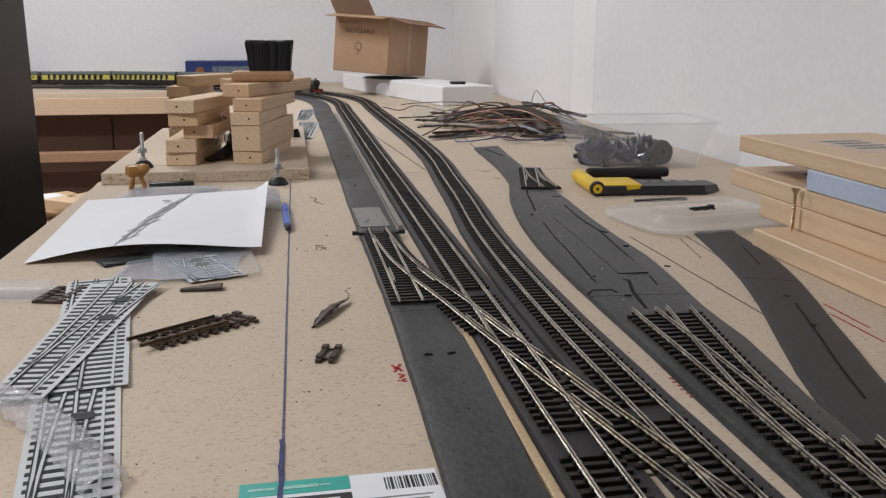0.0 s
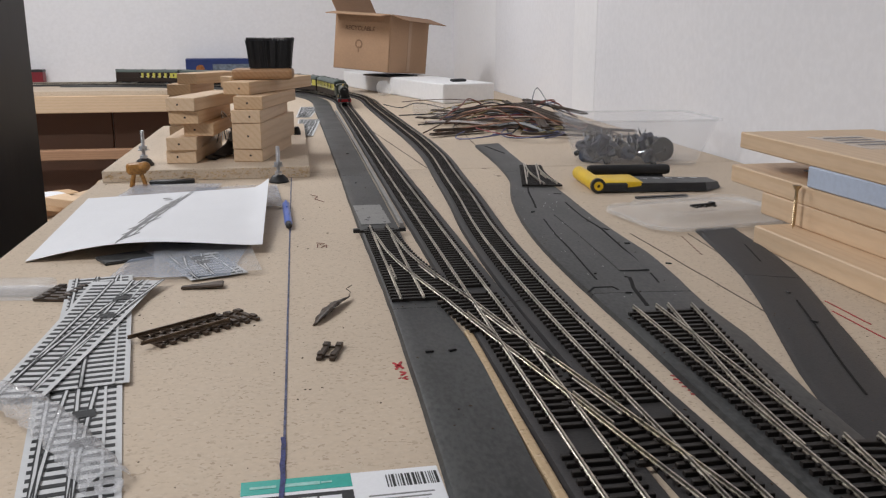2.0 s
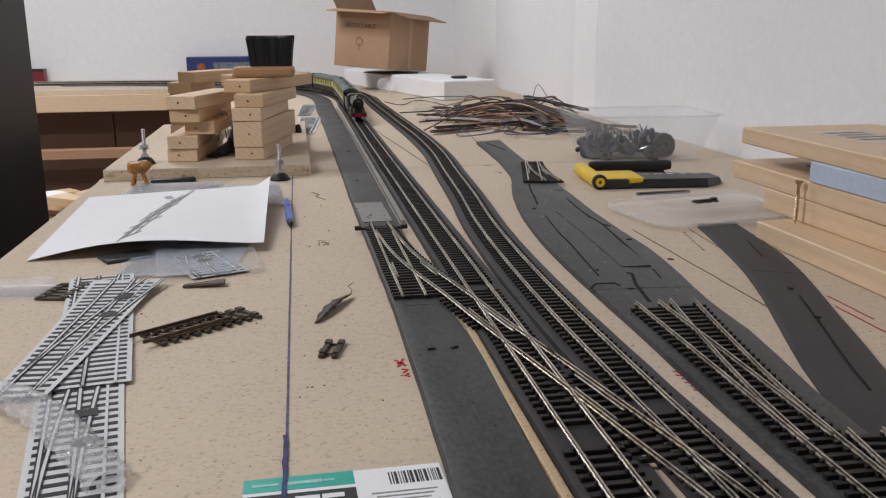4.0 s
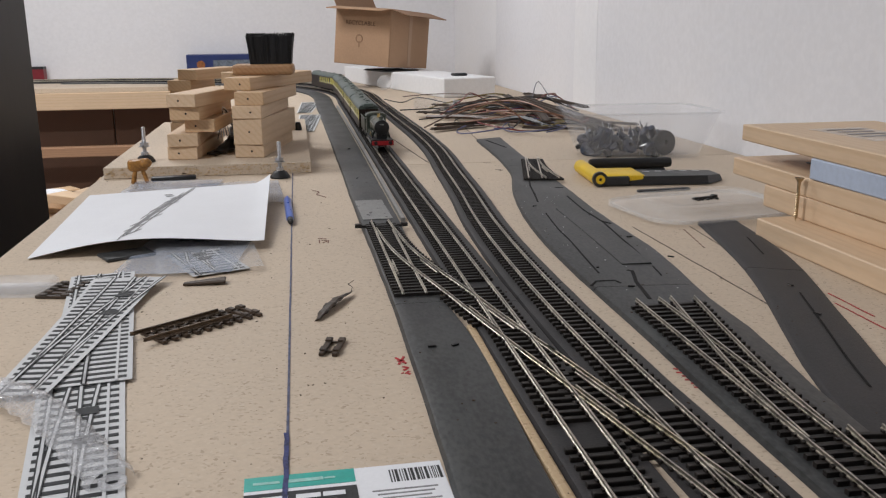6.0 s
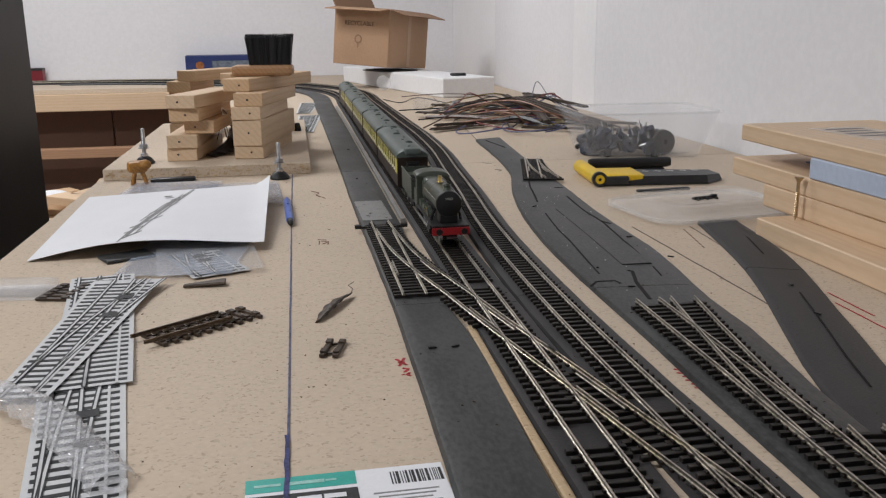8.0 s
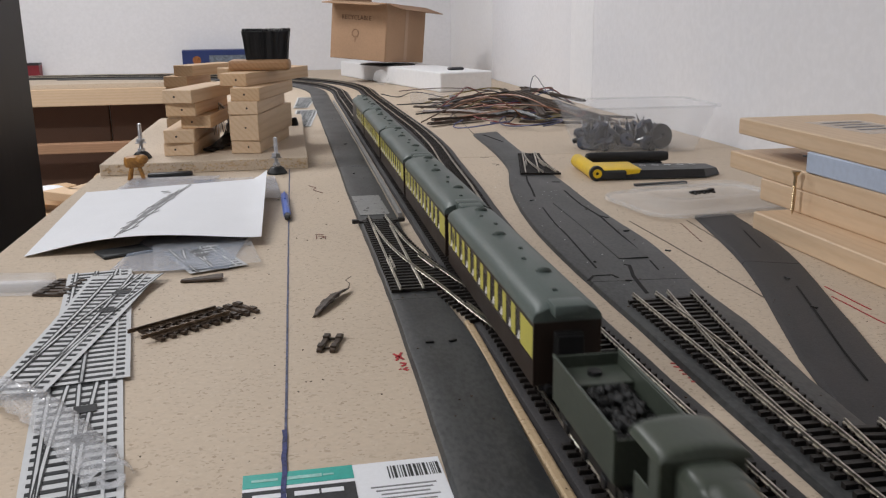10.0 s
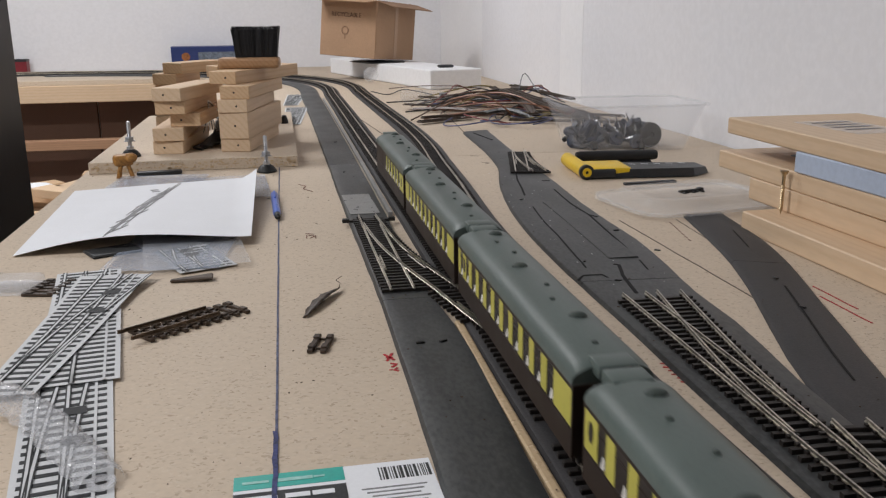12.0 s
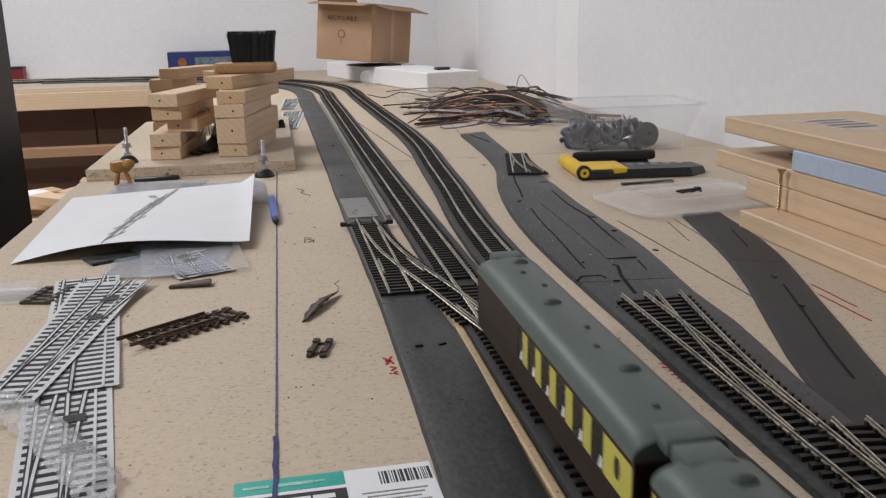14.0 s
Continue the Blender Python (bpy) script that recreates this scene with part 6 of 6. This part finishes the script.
wire([(0.41, 1.86, 0.004), (0.455, 1.80, 0.018), (0.50, 1.72, 0.004)], "black", 0.005)
wire([(0.29, 2.00, 0.004), (0.35, 1.94, 0.010), (0.43, 1.85, 0.008), (0.52, 1.77, 0.004)], "brown", 0.004)
for i, (x, y, z, rx, ry, rz, w, ln) in enumerate(((0.36, 1.99, 0.009, 0, 6, 55, 0.026, 0.20), (0.50, 2.20, 0.016, -2, 10, -20, 0.024, 0.24), (0.550, 1.86, 0.021, 8, 0, 21, 0.024, 0.30), (0.572, 1.88, 0.020, 8, 0, 24, 0.018, 0.30),
                                                   (0.47, 2.08, 0.018, 0, -12, 60, 0.020, 0.22), (0.60, 1.78, 0.006, 0, 4, 48, 0.022, 0.20), (0.42, 2.10, 0.012, 0, 10, 40, 0.018, 0.26), (0.54, 1.68, 0.004, 0, 0, 62, 0.010, 0.22), (0.525, 1.93, 0.026, 3, 0, -9.5, 0.020, 0.40), (0.515, 2.02, 0.024, 2, 4, -2, 0.018, 0.40), (0.32, 1.77, 0.004, 0, 0, -62, 0.016, 0.13), (0.345, 1.80, 0.008, 0, 0, -70, 0.014, 0.15), (0.60, 2.05, 0.030, 2, 0, 12, 0.016, 0.30))):
    b = bm_box(w, ln, 0.0028, (0, 0, 0), 0.0006)
    for k in (-1, 1):
        bm_box(0.0025, ln * 0.98, 0.0022, (k * w * 0.3, 0, 0.0026), 0.0003, b)
    thing("track_strip", "dark brown strip of sleeper webbing in a heap", "track strip", pose(x, y, z, rx, ry, rz), group="sleeper strips", bm=b, mat=SLEEPER_BROWN)
bx = thing("clear_case", "small clear plastic case with a white label", "plastic case", pose(0.352, 2.26, 0.0003, 0, 0, -6))
part("case", bm_box(0.11, 0.16, 0.020, (0, 0, 0), 0.003), MILKY, bx)
part("label", bm_box(0.018, 0.0008, 0.024, (0.046, -0.082, 0.001), 0), PAPER, bx, "white paper label")
part("print_bar", bm_box(0.008, 0.0006, 0.008, (0.046, -0.0828, 0.008), 0), INK_GREY, bx)

# ---- behind the stacks ----
template(pose(0.016, 1.80, 0.0006, 0, 0, -3), 0.036, 0.052, 0.34, "white paper template behind the battens", 0.001, 0.012)
template(pose(0.020, 2.20, 0.0006, 0, 0, -4), 0.036, 0.050, 0.30, "white paper template lying farther off", 0.001, 0.012)
thing("rubber_stopper", "round black rubber stopper beside the battens", "stopper", pose(0.003, 1.70, 0.0003), bm=bm_lathe([(0.0001, 0), (0.006, 0), (0.007, 0.006), (0.007, 0.020), (0.004, 0.030), (0.0001, 0.031)], 18), mat=RUBBER, smooth=True)

# ---- shelf along the end wall ----
nb = thing("picture_box", "flat navy blue printed box standing on the shelf", "printed box", pose(-0.292, 3.90, 0.0, 4, 0, 0))
part("carton", bm_box(0.285, 0.040, 0.095, (0, 0, 0), 0.001), BLUE_CARD, nb)
part("print_panel", bm_box(0.16, 0.0006, 0.058, (0.045, -0.0206, 0.016), 0), material("grey_print", (0.20, 0.24, 0.30), 0.4, vary=0.25, scale=60, fine=200), nb, "grey printed picture")
part("print_mark", bm_lathe([(0.0001, 0), (0.017, 0), (0.017, 0.0006), (0.0001, 0.0006)], 20, m=Matrix.Translation((-0.085, -0.0201, 0.055)) @ ROT_X), material("orange_print", (0.45, 0.17, 0.06), 0.4, vary=0.3, scale=80), nb)
rb = thing("red_box", "small dark red box on the far shelf", "box", pose(-1.045, 3.90, 0.0))
part("carton", bm_box(0.10, 0.05, 0.055, (0, 0, 0), 0.002), material("red_card", (0.22, 0.02, 0.03), 0.45, vary=0.1, scale=30), rb)
part("lid_band", bm_box(0.101, 0.051, 0.010, (0, 0, 0.045), 0.001), DARK_PLASTIC, rb)
# dark cupboard standing in the gangway
cup = thing("tall_cupboard", "tall dark brown cupboard beside the layout", "cupboard", pose(-0.640, 1.46, FLOOR_Z))
part("carcass", bm_box(0.42, 0.30, 1.75, (0, 0, 0), 0.003), PANEL_DARK, cup)
part("door", bm_box(0.412, 0.018, 1.66, (0, -0.1595, 0.07), 0.002), PANEL_DARK, cup)
part("handle", bm_tube([(-0.16, -0.169, 0.86), (-0.16, -0.185, 0.87), (-0.16, -0.185, 0.97), (-0.16, -0.169, 0.98)], 0.004, 8), ZINC, cup)
# under the shelf
UNDER = wood("brown_back_panel", (0.24, 0.125, 0.08), (0.16, 0.08, 0.05), rough=0.6)
panel = thing("under_shelf_panel", "brown boarded panel closing the space under the shelf", "panel", pose(-1.68, 3.56, FLOOR_Z))
for i in range(7):
    part("board", bm_box(0.396, 0.018, 0.87, (-1.2 + 0.4 * i, 0, 0), 0.003), UNDER, panel)
for i, x in enumerate((-0.42, -1.3, -2.2)):
    thing("shelf_post", "square pine post carrying the shelf", "post", pose(x, 3.40, FLOOR_Z), group="shelf posts", bm=bm_box(0.045, 0.045, -FLOOR_Z - 0.0765, (0, 0, 0), 0.002), mat=PINE_PALE)
thing("low_rail", "horizontal pine rail under the shelf", "rail", pose(-0.95, 3.33, -0.238, 0, 0, 90), bm=bm_box(0.045, 1.05, 0.035, (0, 0, 0), 0.002), mat=wood("stained_rail", (0.42, 0.24, 0.14), (0.30, 0.16, 0.09)))
bench = thing("low_bench", "low bench stacked with offcuts behind the layout", "bench", pose(-0.68, 2.75, FLOOR_Z))
part("top", bm_box(0.70, 0.55, 0.02, (0, 0, 0.60), 0.002), PINE_PALE, bench)
for sx in (-0.32, 0.32):
    for sy in (-0.24, 0.24):
        part("leg", bm_box(0.04, 0.04, 0.60, (sx, sy, 0), 0.002), PINE_PALE, bench)
rng = random.Random(17)
for i in range(12):
    x, y = -0.68 + rng.uniform(-0.26, 0.26), 2.75 + rng.uniform(-0.18, 0.18)
    z = FLOOR_Z + 0.62 + (i % 3) * 0.026
    if i % 4 == 3:
        thing("crumpled_paper", "crumpled white packing paper on the bench", "paper", pose(x, y, z + 0.02), group="bench clutter", bm=bm_ball(0.05, (0, 0, 0.012), (1.3, 0.9, 0.6), u=9, v=6), mat=PAPER)
    else:
        thing("timber_offcut", "yellowish pine offcut on the low bench", "timber offcut", pose(x, y, z, 0, 0, rng.uniform(-40, 70)), group="bench clutter", bm=bm_box(0.24, 0.07, 0.025, (0, 0, 0), 0.002), mat=PINE if i % 2 else PINE_PALE)

# ---- ceiling lamps and legs of the layout ----
TUBE = bpy.data.materials.new("lamp_tube")
TUBE.use_nodes = True
TUBE.node_tree.nodes["Principled BSDF"].inputs["Emission Color"].default_value = (1, 0.97, 0.93, 1)
TUBE.node_tree.nodes["Principled BSDF"].inputs["Emission Strength"].default_value = 4
for x, y in ((-0.85, 2.45), (-1.35, 0.30)):
    lamp = thing("ceiling_lamp", "white batten lamp fixed to the ceiling", "ceiling lamp", pose(x, y, CEIL_Z))
    part("housing", bm_box(1.25, 0.20, 0.05, (0, 0, -0.05), 0.004), CEILING, lamp)
    part("tube", bm_cyl(0.014, 0.014, 1.18, Matrix.Translation((-0.59, 0, -0.062)) @ ROT_Y, 12), TUBE, lamp)
for x in (-0.22, 0.62):
    for y in (-1.6, 0.4, 1.9, 3.6):
        thing("layout_leg", "square pine leg under the layout", "leg", pose(x, y, FLOOR_Z), group="layout legs", bm=bm_box(0.045, 0.045, -FLOOR_Z - 0.0165, (0, 0, 0), 0.002), mat=PINE_PALE)


# ---- what moves ----
RADIUS = 1.0345
FRONT = [(0.0, 2.985), (1.0, 2.690), (2.0, 2.435), (3.0, 2.19), (4.2, 1.890), (5.3, 1.610), (6.0, 1.415), (6.5, 1.258), (7.5, 0.938), (8.2, 0.714), (9.2, 0.400), (10.3, 0.060),
         (12.0, -0.467), (13.0, -0.774), (14.0, -1.076)]


def on_track(s):
    """The point of the inner main track at run s: the straight, the curve, then along the end wall."""
    if s <= ARC.y:
        return Vector((ARC.x + RADIUS, s))
    a = (s - ARC.y) / RADIUS
    if a < math.pi / 2:
        return Vector((ARC.x + RADIUS * math.cos(a), ARC.y + RADIUS * math.sin(a)))
    return Vector((ARC.x - (a - math.pi / 2) * RADIUS, ARC.y + RADIUS))


def front_at(t):
    way = spline(FRONT, 0.05)
    return float(np.interp(t, [p[0] for p in way], [p[1] for p in way]))


def ride(ob, centre, half):
    """Keys a vehicle whose middle follows the train's front at a distance; half: from its middle to each pivot."""
    rows = []
    for i in range(57):
        t = i * 0.25
        s = front_at(t) + centre
        a, b = on_track(s - half), on_track(s + half)
        m, d = (a + b) / 2, b - a
        rows.append((t, pose(m.x, m.y, RAIL_TOP, 0, 0, math.degrees(math.atan2(d.y, d.x)) - 90)))
    walk(ob, rows)


def motions():
    ride(LOCO, 0.072, 0.035)
    ride(TENDER, 0.196, 0.026)
    for i, c in enumerate(COACHES):
        ride(c, 0.27 * (i + 1) + COACH_L / 2, 0.088)


motions()
